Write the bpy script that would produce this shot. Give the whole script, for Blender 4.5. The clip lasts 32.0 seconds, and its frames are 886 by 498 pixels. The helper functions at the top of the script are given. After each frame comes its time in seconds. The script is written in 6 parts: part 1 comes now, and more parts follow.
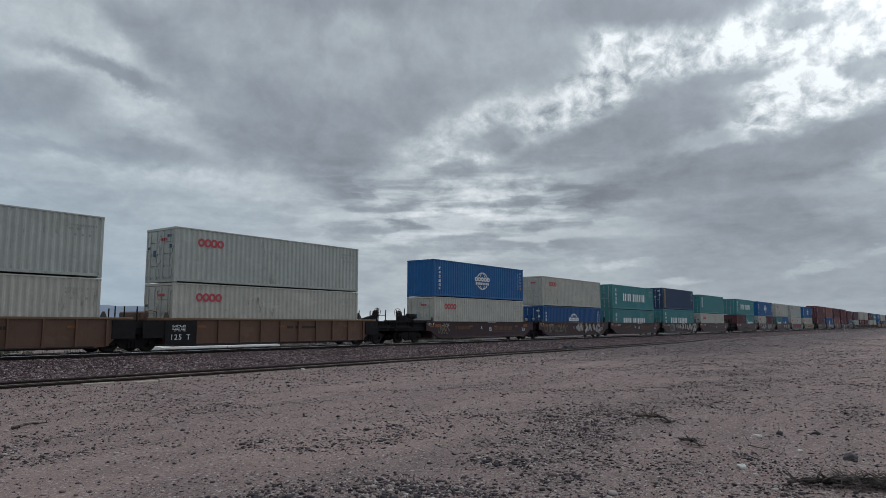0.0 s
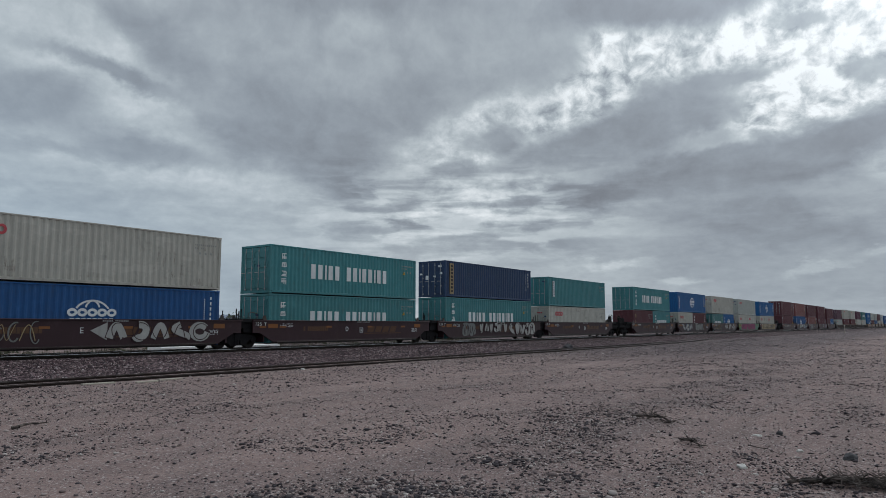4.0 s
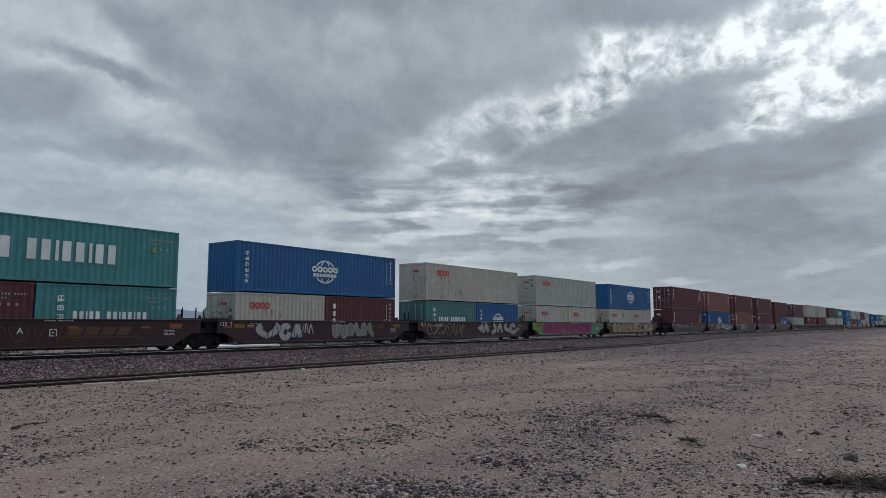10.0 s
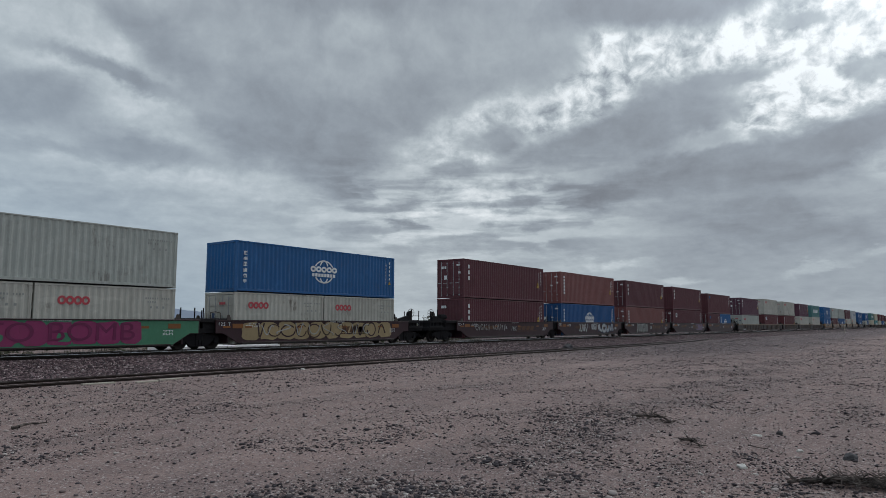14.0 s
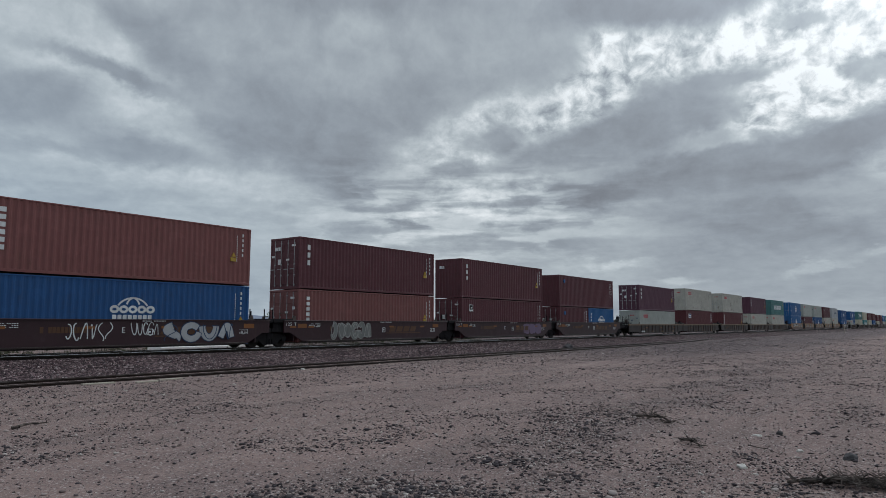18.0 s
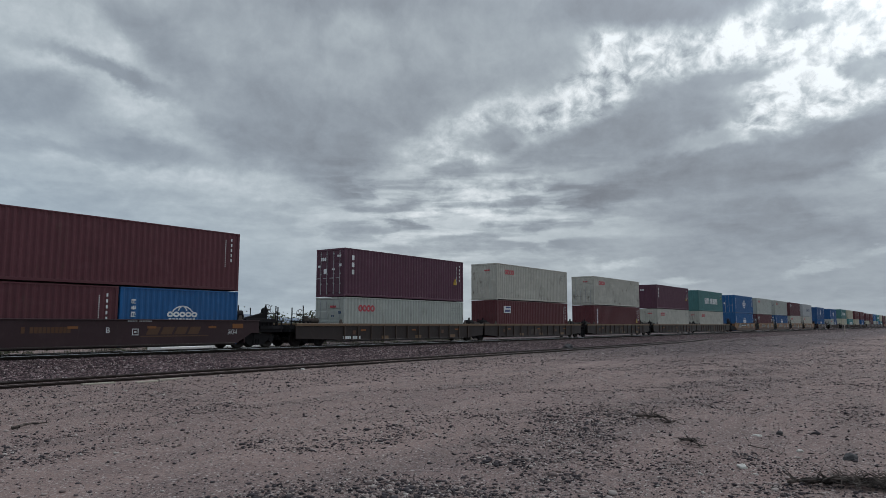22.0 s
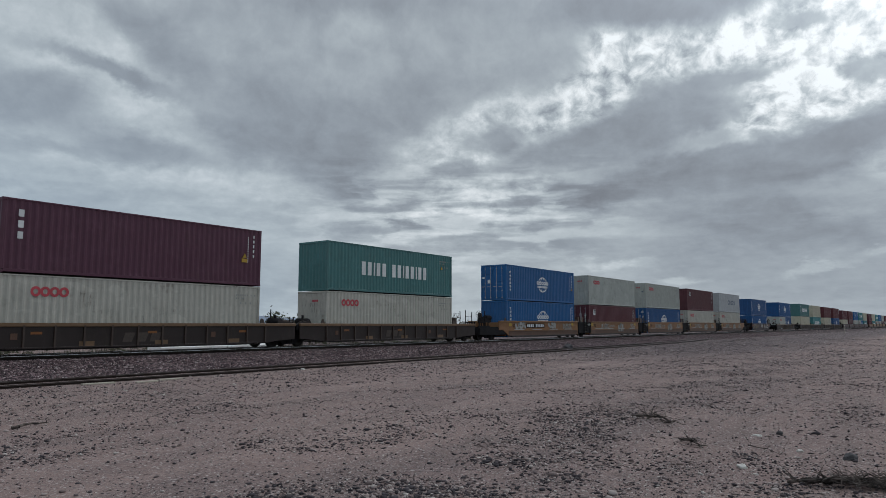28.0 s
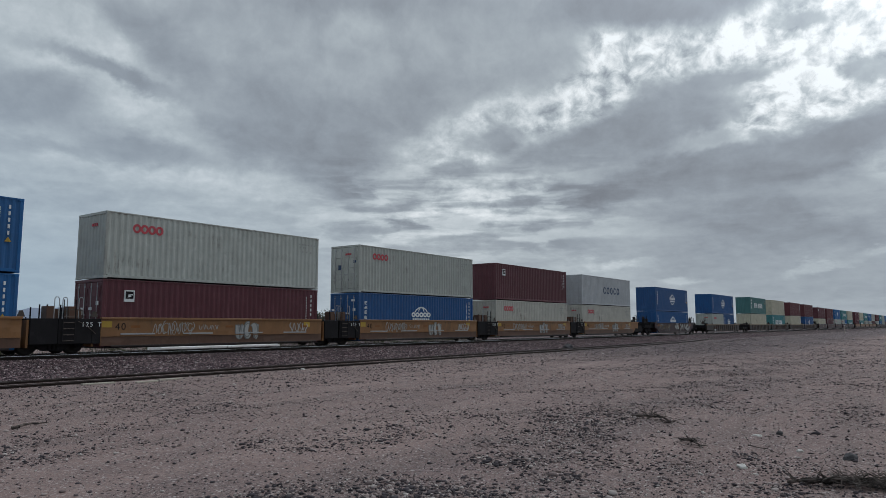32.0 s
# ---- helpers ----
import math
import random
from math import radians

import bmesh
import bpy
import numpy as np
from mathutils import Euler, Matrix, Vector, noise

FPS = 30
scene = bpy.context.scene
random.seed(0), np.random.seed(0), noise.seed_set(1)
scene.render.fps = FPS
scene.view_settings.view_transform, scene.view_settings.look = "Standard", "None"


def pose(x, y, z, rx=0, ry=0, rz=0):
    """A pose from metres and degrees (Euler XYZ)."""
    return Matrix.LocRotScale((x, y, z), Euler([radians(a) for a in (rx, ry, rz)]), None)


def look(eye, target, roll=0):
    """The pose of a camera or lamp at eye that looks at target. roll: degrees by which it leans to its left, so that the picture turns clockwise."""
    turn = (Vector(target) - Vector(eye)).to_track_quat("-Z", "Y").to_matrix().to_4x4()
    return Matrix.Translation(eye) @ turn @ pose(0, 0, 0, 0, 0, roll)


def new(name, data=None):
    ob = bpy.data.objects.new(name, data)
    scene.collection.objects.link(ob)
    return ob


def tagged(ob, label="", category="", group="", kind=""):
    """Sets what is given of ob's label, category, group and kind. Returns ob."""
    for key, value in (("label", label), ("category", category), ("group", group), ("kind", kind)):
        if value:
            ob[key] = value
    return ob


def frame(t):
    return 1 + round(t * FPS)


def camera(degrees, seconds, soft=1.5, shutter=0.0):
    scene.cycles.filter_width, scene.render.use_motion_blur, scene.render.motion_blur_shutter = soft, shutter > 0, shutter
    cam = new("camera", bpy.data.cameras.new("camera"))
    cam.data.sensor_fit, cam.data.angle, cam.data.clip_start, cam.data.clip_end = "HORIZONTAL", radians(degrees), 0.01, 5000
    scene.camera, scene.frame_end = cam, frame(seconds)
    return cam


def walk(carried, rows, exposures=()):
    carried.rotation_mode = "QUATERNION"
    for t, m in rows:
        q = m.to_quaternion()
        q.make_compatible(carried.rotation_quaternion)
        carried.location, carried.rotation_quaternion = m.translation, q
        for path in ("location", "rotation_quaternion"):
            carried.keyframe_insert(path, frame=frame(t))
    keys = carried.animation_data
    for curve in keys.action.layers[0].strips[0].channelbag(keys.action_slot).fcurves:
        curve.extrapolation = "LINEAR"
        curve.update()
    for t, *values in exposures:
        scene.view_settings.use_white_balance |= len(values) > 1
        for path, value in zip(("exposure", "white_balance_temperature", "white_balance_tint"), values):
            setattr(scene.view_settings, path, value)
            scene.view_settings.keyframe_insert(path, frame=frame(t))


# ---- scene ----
cam = camera(65.8, 32.0, soft=0.6)
EYE = (0.0, 0.0, 1.75)
AIM = (math.sin(radians(53.3)) * math.cos(radians(6.28)), math.cos(radians(53.3)) * math.cos(radians(6.28)), math.sin(radians(6.28)))
STAND = look(EYE, (EYE[0] + AIM[0], EYE[1] + AIM[1], EYE[2] + AIM[2]), 0.05)
walk(cam, [(0.0, STAND), (32.0, STAND)], [(0.0, -0.03, 6230, 12), (32.0, -0.03, 6230, 12)])

# how far the train has rolled along the track, by time
ROLLED = [(0, 0.0), (4, 45.0), (8, 90.39), (12, 136.33), (16, 182.82), (20, 229.76), (24, 277.04), (28, 324.62), (32, 372.6)]
TRACK_Y, RAIL_Z = 30.0, 0.53
MOVING = []
WHEELSETS = []


# ---- light ----
SUN_AZ, SUN_EL = 99.0, 46.0
sun = new("sun", bpy.data.lights.new("sun", "SUN"))
sun.data.energy, sun.data.angle, sun.data.color = 0.75, radians(18), (1.0, 0.98, 0.955)
sun.matrix_world = look((0, 0, 60), (-60 * math.sin(radians(SUN_AZ)) * math.cos(radians(SUN_EL)), -60 * math.cos(radians(SUN_AZ)) * math.cos(radians(SUN_EL)), 60 - 60 * math.sin(radians(SUN_EL))))


class Net:
    """A small writer of node trees."""

    def __init__(self, tree):
        self.t = tree
        tree.nodes.clear()

    def node(self, kind, **sets):
        n = self.t.nodes.new(kind)
        for k, v in sets.items():
            if k == "op":
                n.operation = v
            elif k == "blend":
                n.blend_type, n.data_type = v, "RGBA"
            elif k == "ntype":
                n.noise_dimensions = v
        return n

    def put(self, socket, value):
        if isinstance(value, bpy.types.NodeSocket):
            self.t.links.new(value, socket)
        elif value is not None:
            socket.default_value = value

    def math(self, op, a, b=None, c=None, clamp=False):
        n = self.node("ShaderNodeMath", op=op)
        n.use_clamp = clamp
        for i, v in enumerate((a, b, c)):
            self.put(n.inputs[i], v)
        return n.outputs[0]

    def vec(self, op, a, b=None, c=None, out=0):
        n = self.node("ShaderNodeVectorMath", op=op)
        for i, v in enumerate((a, b, c)):
            self.put(n.inputs[i], v)
        return n.outputs[out]

    def noise(self, vector, scale, detail=4, rough=0.55, distort=0.0):
        n = self.node("ShaderNodeTexNoise")
        self.put(n.inputs["Vector"], vector)
        n.inputs["Scale"].default_value, n.inputs["Detail"].default_value = scale, detail
        n.inputs["Roughness"].default_value, n.inputs["Distortion"].default_value = rough, distort
        return n.outputs["Fac"]

    def ramp(self, fac, stops, smooth=False):
        n = self.node("ShaderNodeValToRGB")
        self.put(n.inputs[0], fac)
        e = n.color_ramp.elements
        while len(e) < len(stops):
            e.new(0.5)
        for el, (pos, col) in zip(e, stops):
            el.position = pos
            el.color = (*col, 1) if len(col) == 3 else col
        if smooth:
            n.color_ramp.interpolation = "EASE"
        return n.outputs[0]

    def mix(self, fac, a, b, blend="MIX"):
        n = self.node("ShaderNodeMix", blend=blend)
        self.put(n.inputs[0], fac)
        self.put(n.inputs[6], a if isinstance(a, bpy.types.NodeSocket) else (*a, 1))
        self.put(n.inputs[7], b if isinstance(b, bpy.types.NodeSocket) else (*b, 1))
        return n.outputs[2]

    def xyz(self, v):
        n = self.node("ShaderNodeSeparateXYZ")
        self.put(n.inputs[0], v)
        return n.outputs

    def join(self, x, y, z=0.0):
        n = self.node("ShaderNodeCombineXYZ")
        for i, v in enumerate((x, y, z)):
            self.put(n.inputs[i], v)
        return n.outputs[0]


def sky():
    world = bpy.data.worlds.new("overcast_sky")
    scene.world = world
    world.use_nodes = True
    n = Net(world.node_tree)
    d = n.vec("NORMALIZE", n.node("ShaderNodeTexCoord").outputs["Generated"])
    x, y, z = n.xyz(d)
    el = n.math("MULTIPLY", n.math("ARCSINE", z), 57.29578)
    az = n.math("MULTIPLY", n.math("ARCTAN2", x, y), 57.29578)
    # cloud patterns lie flatter towards the horizon
    high = n.math("MULTIPLY", n.math("LOGARITHM", n.math("ADD", n.math("MAXIMUM", el, 0.0), 7.0), 2.718282), 30.0)
    at = n.join(az, high, 0.0)

    def cover(offset, scale, detail=7, rough=0.55, distort=0.2):
        return n.math("SUBTRACT", n.noise(n.vec("ADD", at, offset), scale, detail, rough, distort), 0.5)
    # ragged cloud edges: every mass is bent by the same drifting patterns
    waz = n.math("MULTIPLY_ADD", cover((1.0, 4.0, 2.0), 0.15, 8, 0.62), 6.5, az)
    wel = n.math("MULTIPLY_ADD", cover((5.0, 0.0, 7.0), 0.17, 8, 0.62), 4.2, el)
    puffs = cover((3.1, 1.7, 0.4), 0.22, 8, 0.55)
    billow = cover((12.0, 6.0, 1.0), 0.085, 6, 0.5)

    def glide(v, a, b):
        m = n.node("ShaderNodeMapRange")
        m.interpolation_type = "SMOOTHSTEP"
        n.put(m.inputs[0], v)
        m.inputs[1].default_value, m.inputs[2].default_value = a, b
        return m.outputs[0]

    def mass(lum, a0, e0, wide, tall, tilt, shade, soft=0.5, strong=1.0):
        """One mass of cloud: centre, half sizes and slope in degrees, its brightness and how soft its rim is."""
        c, s = math.cos(radians(tilt)), math.sin(radians(tilt))
        da, de = n.math("SUBTRACT", waz, a0), n.math("SUBTRACT", wel, e0)
        u = n.math("MULTIPLY", n.math("MULTIPLY_ADD", de, s, n.math("MULTIPLY", da, c)), 1 / wide)
        v = n.math("MULTIPLY", n.math("MULTIPLY_ADD", de, c, n.math("MULTIPLY", da, -s)), 1 / tall)
        r = n.math("SQRT", n.math("MULTIPLY_ADD", u, u, n.math("MULTIPLY", v, v)))
        k = n.math("MULTIPLY", glide(r, 1 + soft, max(0.0, 1 - soft)), strong)
        return n.math("MULTIPLY_ADD", n.math("SUBTRACT", shade, lum), k, lum)
    # a broken pale sheet all over, brighter towards the veiled sun
    lum = n.math("MULTIPLY_ADD", billow, 0.30, 0.70)
    lum = n.math("MULTIPLY_ADD", puffs, 0.20, lum)
    # bright thin cover
    lum = mass(lum, 80, 20, 16.5, 5.3, 0, 0.93, 0.45)
    lum = mass(lum, 67.9, 19.2, 8.7, 3.4, 35, 0.835, 0.6)
    lum = mass(lum, 54.1, 14.3, 11.4, 3.5, 22, 0.8, 0.7)
    lum = mass(lum, 58.8, 9.6, 15.5, 3.5, 0, 0.755, 0.6)
    lum = mass(lum, 34.1, 12.2, 7.6, 2.7, -10, 0.79, 0.6)
    lum = mass(lum, 24.6, 19.7, 4.6, 1.7, 0, 0.8, 0.6)
    lum = mass(lum, 21.7, 21.9, 4.4, 1.6, 0, 0.74, 0.6)
    lum = mass(lum, 29.7, 17.2, 3.9, 1.5, 0, 0.8, 0.6)
    lum = mass(lum, 29.3, 7.5, 18.1, 3.0, 0, 0.71, 0.6)
    # the heavy grey cloud overhead and its hanging lobe
    lum = mass(lum, 46.3, 21.8, 14.1, 5.6, -6, 0.635, 0.35)
    lum = mass(lum, 58, 22.6, 7.1, 4.1, 0, 0.65, 0.35)
    lum = mass(lum, 41.9, 14.9, 8.3, 3.5, -20, 0.585, 0.5)
    lum = mass(lum, 29.8, 13.6, 6.1, 1.3, -6, 0.62, 0.6)
    lum = mass(lum, 45.2, 26.5, 10.8, 1.7, 0, 0.6, 0.7)
    lum = mass(lum, 71.3, 24.9, 9.9, 2.2, -4, 0.57, 0.4)
    lum = mass(lum, 41.5, 21.8, 5.1, 2.1, 0, 0.68, 0.8)
    lum = mass(lum, 46.2, 23.6, 2.8, 1.2, 0, 0.71, 0.8)
    lum = mass(lum, 48.7, 18.2, 5.7, 1.9, 15, 0.61, 0.6)
    lum = mass(lum, 55.5, 15.9, 5.7, 1.7, 25, 0.78, 0.7)
    # grey scraps at its side
    lum = mass(lum, 20.9, 16.3, 3.6, 1.8, 0, 0.61, 0.5)
    lum = mass(lum, 29, 22.4, 4.7, 1.3, -15, 0.62, 0.6)
    lum = mass(lum, 26.4, 18.6, 6.3, 0.7, -14, 0.61, 0.6)
    lum = mass(lum, 32.1, 19.8, 3.5, 1.8, -30, 0.62, 0.6)
    lum = mass(lum, 21.9, 12.9, 5.2, 0.6, 0, 0.64, 0.7)
    # the dark bank under the bright gap
    lum = mass(lum, 68.7, 15.2, 8.7, 2.1, 10, 0.585, 0.35)
    lum = mass(lum, 75, 18.8, 4.8, 1.1, 0, 0.61, 0.5)
    lum = mass(lum, 72.3, 17.3, 3.6, 1.6, 0, 0.605, 0.5)
    lum = mass(lum, 73.8, 11.7, 12.0, 2.0, 6, 0.57, 0.4)
    lum = mass(lum, 83.7, 13, 7.3, 1.6, 17, 0.57, 0.45)
    lum = mass(lum, 74.8, 14.6, 2.6, 0.7, 0, 0.68, 0.7)
    lum = mass(lum, 62.7, 13.2, 5.1, 1.2, 0, 0.61, 0.5)
    lum = mass(lum, 81.3, 22, 2.5, 0.7, 0, 0.7, 0.5)
    lum = mass(lum, 86.3, 17.6, 2.0, 1.0, 0, 0.7, 0.6)
    lum = mass(lum, 57.5, 15, 2.4, 1.0, 0, 0.62, 0.5)
    lum = mass(lum, 54.1, 12.9, 2.4, 0.8, 0, 0.63, 0.5)
    lum = mass(lum, 52.2, 8.5, 5.2, 0.5, 0, 0.66, 0.6)
    # rain haze hangs below it
    lum = mass(lum, 77.7, 6.8, 9.0, 4.3, 0, 0.585, 0.7)
    lum = mass(lum, 85.3, 9.2, 3.6, 1.0, 0, 0.66, 0.7)
    lum = mass(lum, 82.2, 3.9, 10.8, 1.9, 0, 0.645, 0.8)
    lum = mass(lum, 63.5, 7.2, 7.4, 1.9, 0, 0.68, 0.8)
    # pale breaks low down
    lum = mass(lum, 67.3, 4.8, 2.8, 0.6, 0, 0.765, 0.6)
    lum = mass(lum, 72.9, 3.3, 1.5, 0.5, 0, 0.75, 0.6)
    lum = mass(lum, 81.8, 4.2, 2.1, 0.3, 8, 0.715, 0.7)
    lum = mass(lum, 85.7, 5.3, 1.6, 0.4, 10, 0.7, 0.7)
    # altocumulus flecks break the bright cover up, thick cloud stays smooth
    thin = n.math("MULTIPLY", glide(lum, 0.66, 0.84), glide(el, 2.0, 9.0))
    flecks = n.ramp(n.noise(n.vec("ADD", at, (7.7, 2.2, 5.0)), 0.62, 9, 0.58, 0.3), [(0.34, (1, 1, 1)), (0.46, (0.60, 0.60, 0.60)), (0.53, (0.34, 0.34, 0.34)), (0.64, (0, 0, 0))])
    grey = n.math("MULTIPLY", n.math("SUBTRACT", 0.42, flecks), 0.34)
    lum = n.math("MULTIPLY_ADD", n.math("MULTIPLY", grey, thin), glide(az, 38.0, 66.0), lum)
    lum = n.math("MULTIPLY_ADD", cover((31.0, 3.0, 9.0), 0.62, 8, 0.62), n.math("MULTIPLY_ADD", thin, 0.17, 0.10), lum)
    lum = n.math("MULTIPLY_ADD", cover((17.0, 9.0, 3.0), 0.20, 7, 0.55, 0.6), n.math("MULTIPLY_ADD", glide(el, 2.0, 8.0), 0.14, 0.02), lum)
    # long streaks lie low down
    streak = n.noise(n.vec("MULTIPLY", n.join(waz, el, 4.0), (0.17, 0.85, 1.0)), 1.0, 6, 0.52, 0.3)
    streak = n.math("SUBTRACT", glide(streak, 0.38, 0.62), 0.5)
    belt = n.math("EXPONENT", n.math("MULTIPLY", n.math("POWER", n.math("MULTIPLY", n.math("SUBTRACT", el, 9.2), 0.27), 2.0), -1.0))
    side = n.math("MULTIPLY_ADD", n.math("MULTIPLY", glide(az, 38.0, 50.0), glide(az, 72.0, 60.0)), 0.19, 0.035)
    lum = n.math("MULTIPLY_ADD", n.math("MULTIPLY", streak, belt), side, lum)
    lum = n.math("MINIMUM", n.math("MAXIMUM", lum, 0.44), 0.965)
    light = n.math("POWER", lum, 2.2)
    # the veiled sun brightens the cloud round it
    s = (math.sin(radians(SUN_AZ)) * math.cos(radians(SUN_EL)), math.cos(radians(SUN_AZ)) * math.cos(radians(SUN_EL)), math.sin(radians(SUN_EL)))
    near = n.math("POWER", n.math("MAXIMUM", n.vec("DOT_PRODUCT", d, s, out=1), 0.0), 16.0)
    light = n.math("MULTIPLY_ADD", near, 0.9, light)
    tint = n.ramp(lum, [(0.5, (0.905, 0.985, 1.08)), (0.60, (0.885, 0.99, 1.075)), (0.72, (0.90, 1.002, 1.03)), (0.9, (0.955, 1.005, 0.995))])
    cloud = n.vec("SCALE", tint)
    n.put(cloud.node.inputs[3], light)
    air = n.node("ShaderNodeTexSky")
    air.sky_type = "NISHITA"
    air.sun_disc = False
    air.sun_elevation, air.sun_rotation = radians(SUN_EL), radians(SUN_AZ)
    # blue air shows low over the plain
    low = n.math("EXPONENT", n.math("MULTIPLY", n.math("MAXIMUM", el, 0.0), -0.12))
    left = n.math("MULTIPLY", n.math("SUBTRACT", 50.0, az), 0.03, clamp=True)
    veil = n.mix(0.12, (0.28, 0.41, 0.52), n.vec("MULTIPLY", air.outputs[0], (0.10, 0.10, 0.10)))
    col = n.mix(n.math("MULTIPLY", n.math("MULTIPLY", low, 0.9), left), cloud, veil)
    bg = n.node("ShaderNodeBackground")
    n.put(bg.inputs[0], col)
    out = n.node("ShaderNodeOutputWorld")
    n.t.links.new(bg.outputs[0], out.inputs[0])


sky()


# ---- materials ----
def surface(name, build, rough=0.7, metal=0.0, bump=0.0, bump_scale=40.0, spec=0.4):
    m = bpy.data.materials.new(name)
    m.use_nodes = True
    n = Net(m.node_tree)
    bsdf = n.node("ShaderNodeBsdfPrincipled")
    out = n.node("ShaderNodeOutputMaterial")
    n.t.links.new(bsdf.outputs[0], out.inputs[0])
    at = n.node("ShaderNodeTexCoord").outputs["Object"]
    col = build(n, at)
    n.put(bsdf.inputs["Base Color"], col if isinstance(col, bpy.types.NodeSocket) else (*col, 1))
    bsdf.inputs["Metallic"].default_value = metal
    bsdf.inputs["Specular IOR Level"].default_value = spec
    worn = n.noise(at, 3.0, 4, 0.6)
    n.put(bsdf.inputs["Roughness"], n.math("MULTIPLY_ADD", n.math("SUBTRACT", worn, 0.5), 0.25, rough))
    if bump:
        b = n.node("ShaderNodeBump")
        b.inputs["Strength"].default_value, b.inputs["Distance"].default_value = bump, 0.02
        n.put(b.inputs["Height"], n.noise(at, bump_scale, 6, 0.65))
        n.t.links.new(b.outputs[0], bsdf.inputs["Normal"])
    return m


def paint(name, rgb, streak=0.35, rust=0.12, dirt=(0.09, 0.075, 0.06), rough=0.52, spec=0.38, stain=0.0):
    """Weathered paint: run-down streaks, dull patches and specks of rust."""
    def build(n, at):
        own = n.node("ShaderNodeObjectInfo").outputs["Random"]
        shift = n.join(n.math("MULTIPLY", own, 40.0), own, own)
        p = n.vec("ADD", at, shift)
        runs = n.noise(n.vec("MULTIPLY", p, (5.0, 5.0, 0.35)), 1.0, 5, 0.65)
        blot = n.noise(n.vec("MULTIPLY", p, (0.5, 0.5, 1.0)), 1.0, 4, 0.6)
        fleck = n.noise(p, 9.0, 8, 0.75)
        c = n.mix(n.math("MULTIPLY", n.math("SUBTRACT", blot, 0.35), 0.7, clamp=True), rgb, tuple(min(1, v * 1.22 + 0.012) for v in rgb))
        c = n.mix(n.math("MULTIPLY", n.math("SUBTRACT", runs, 0.48), streak * 3.2, clamp=True), c, tuple(0.55 * v + 0.45 * d for v, d in zip(rgb, dirt)))
        mott = n.noise(n.vec("MULTIPLY", p, (2.2, 2.2, 1.3)), 1.0, 9, 0.72, 0.5)
        c = n.mix(n.ramp(mott, [(0.30, (0.42, 0.42, 0.42)), (0.47, (0, 0, 0))]), c, tuple(0.5 * v + 0.25 * d for v, d in zip(rgb, dirt)))
        c = n.mix(n.ramp(mott, [(0.53, (0, 0, 0)), (0.72, (0.5, 0.5, 0.5))]), c, tuple(min(1, v * 1.45 + 0.02) for v in rgb))
        r = n.ramp(fleck, [(0.66, (0, 0, 0)), (0.73, (1, 1, 1))])
        c = n.mix(n.math("MULTIPLY", r, rust), c, (0.11, 0.05, 0.028))
        drip = n.ramp(n.noise(n.vec("MULTIPLY", p, (7.0, 7.0, 0.8)), 1.0, 6, 0.7), [(0.64, (0, 0, 0)), (0.74, (1, 1, 1))])
        c = n.mix(n.math("MULTIPLY", drip, rust), c, (0.10, 0.055, 0.03))
        # scraped and rust-run places, here and there
        if stain:
            where = n.ramp(n.noise(n.vec("MULTIPLY", p, (0.33, 0.33, 0.8)), 1.0, 4, 0.6), [(0.54, (0, 0, 0)), (0.66, (1, 1, 1))])
            run = n.ramp(n.noise(n.vec("MULTIPLY", p, (6.0, 6.0, 0.9)), 1.0, 7, 0.72), [(0.50, (0, 0, 0)), (0.60, (1, 1, 1))])
            c = n.mix(n.math("MULTIPLY", n.math("MULTIPLY", where, run), stain), c, (0.085, 0.06, 0.04))
            pale = n.ramp(n.noise(n.vec("MULTIPLY", p, (0.45, 0.45, 1.1)), 1.3, 3, 0.5), [(0.60, (0, 0, 0)), (0.63, (0.5, 0.5, 0.5))])
            c = n.mix(n.math("MULTIPLY", pale, stain), c, tuple(min(1, v * 1.25 + 0.03) for v in rgb))
        return n.mix(n.math("MULTIPLY_ADD", own, 0.16, 0.0), c, dirt)
    return surface(name, build, rough, 0.0, 0.06, 14.0, spec)


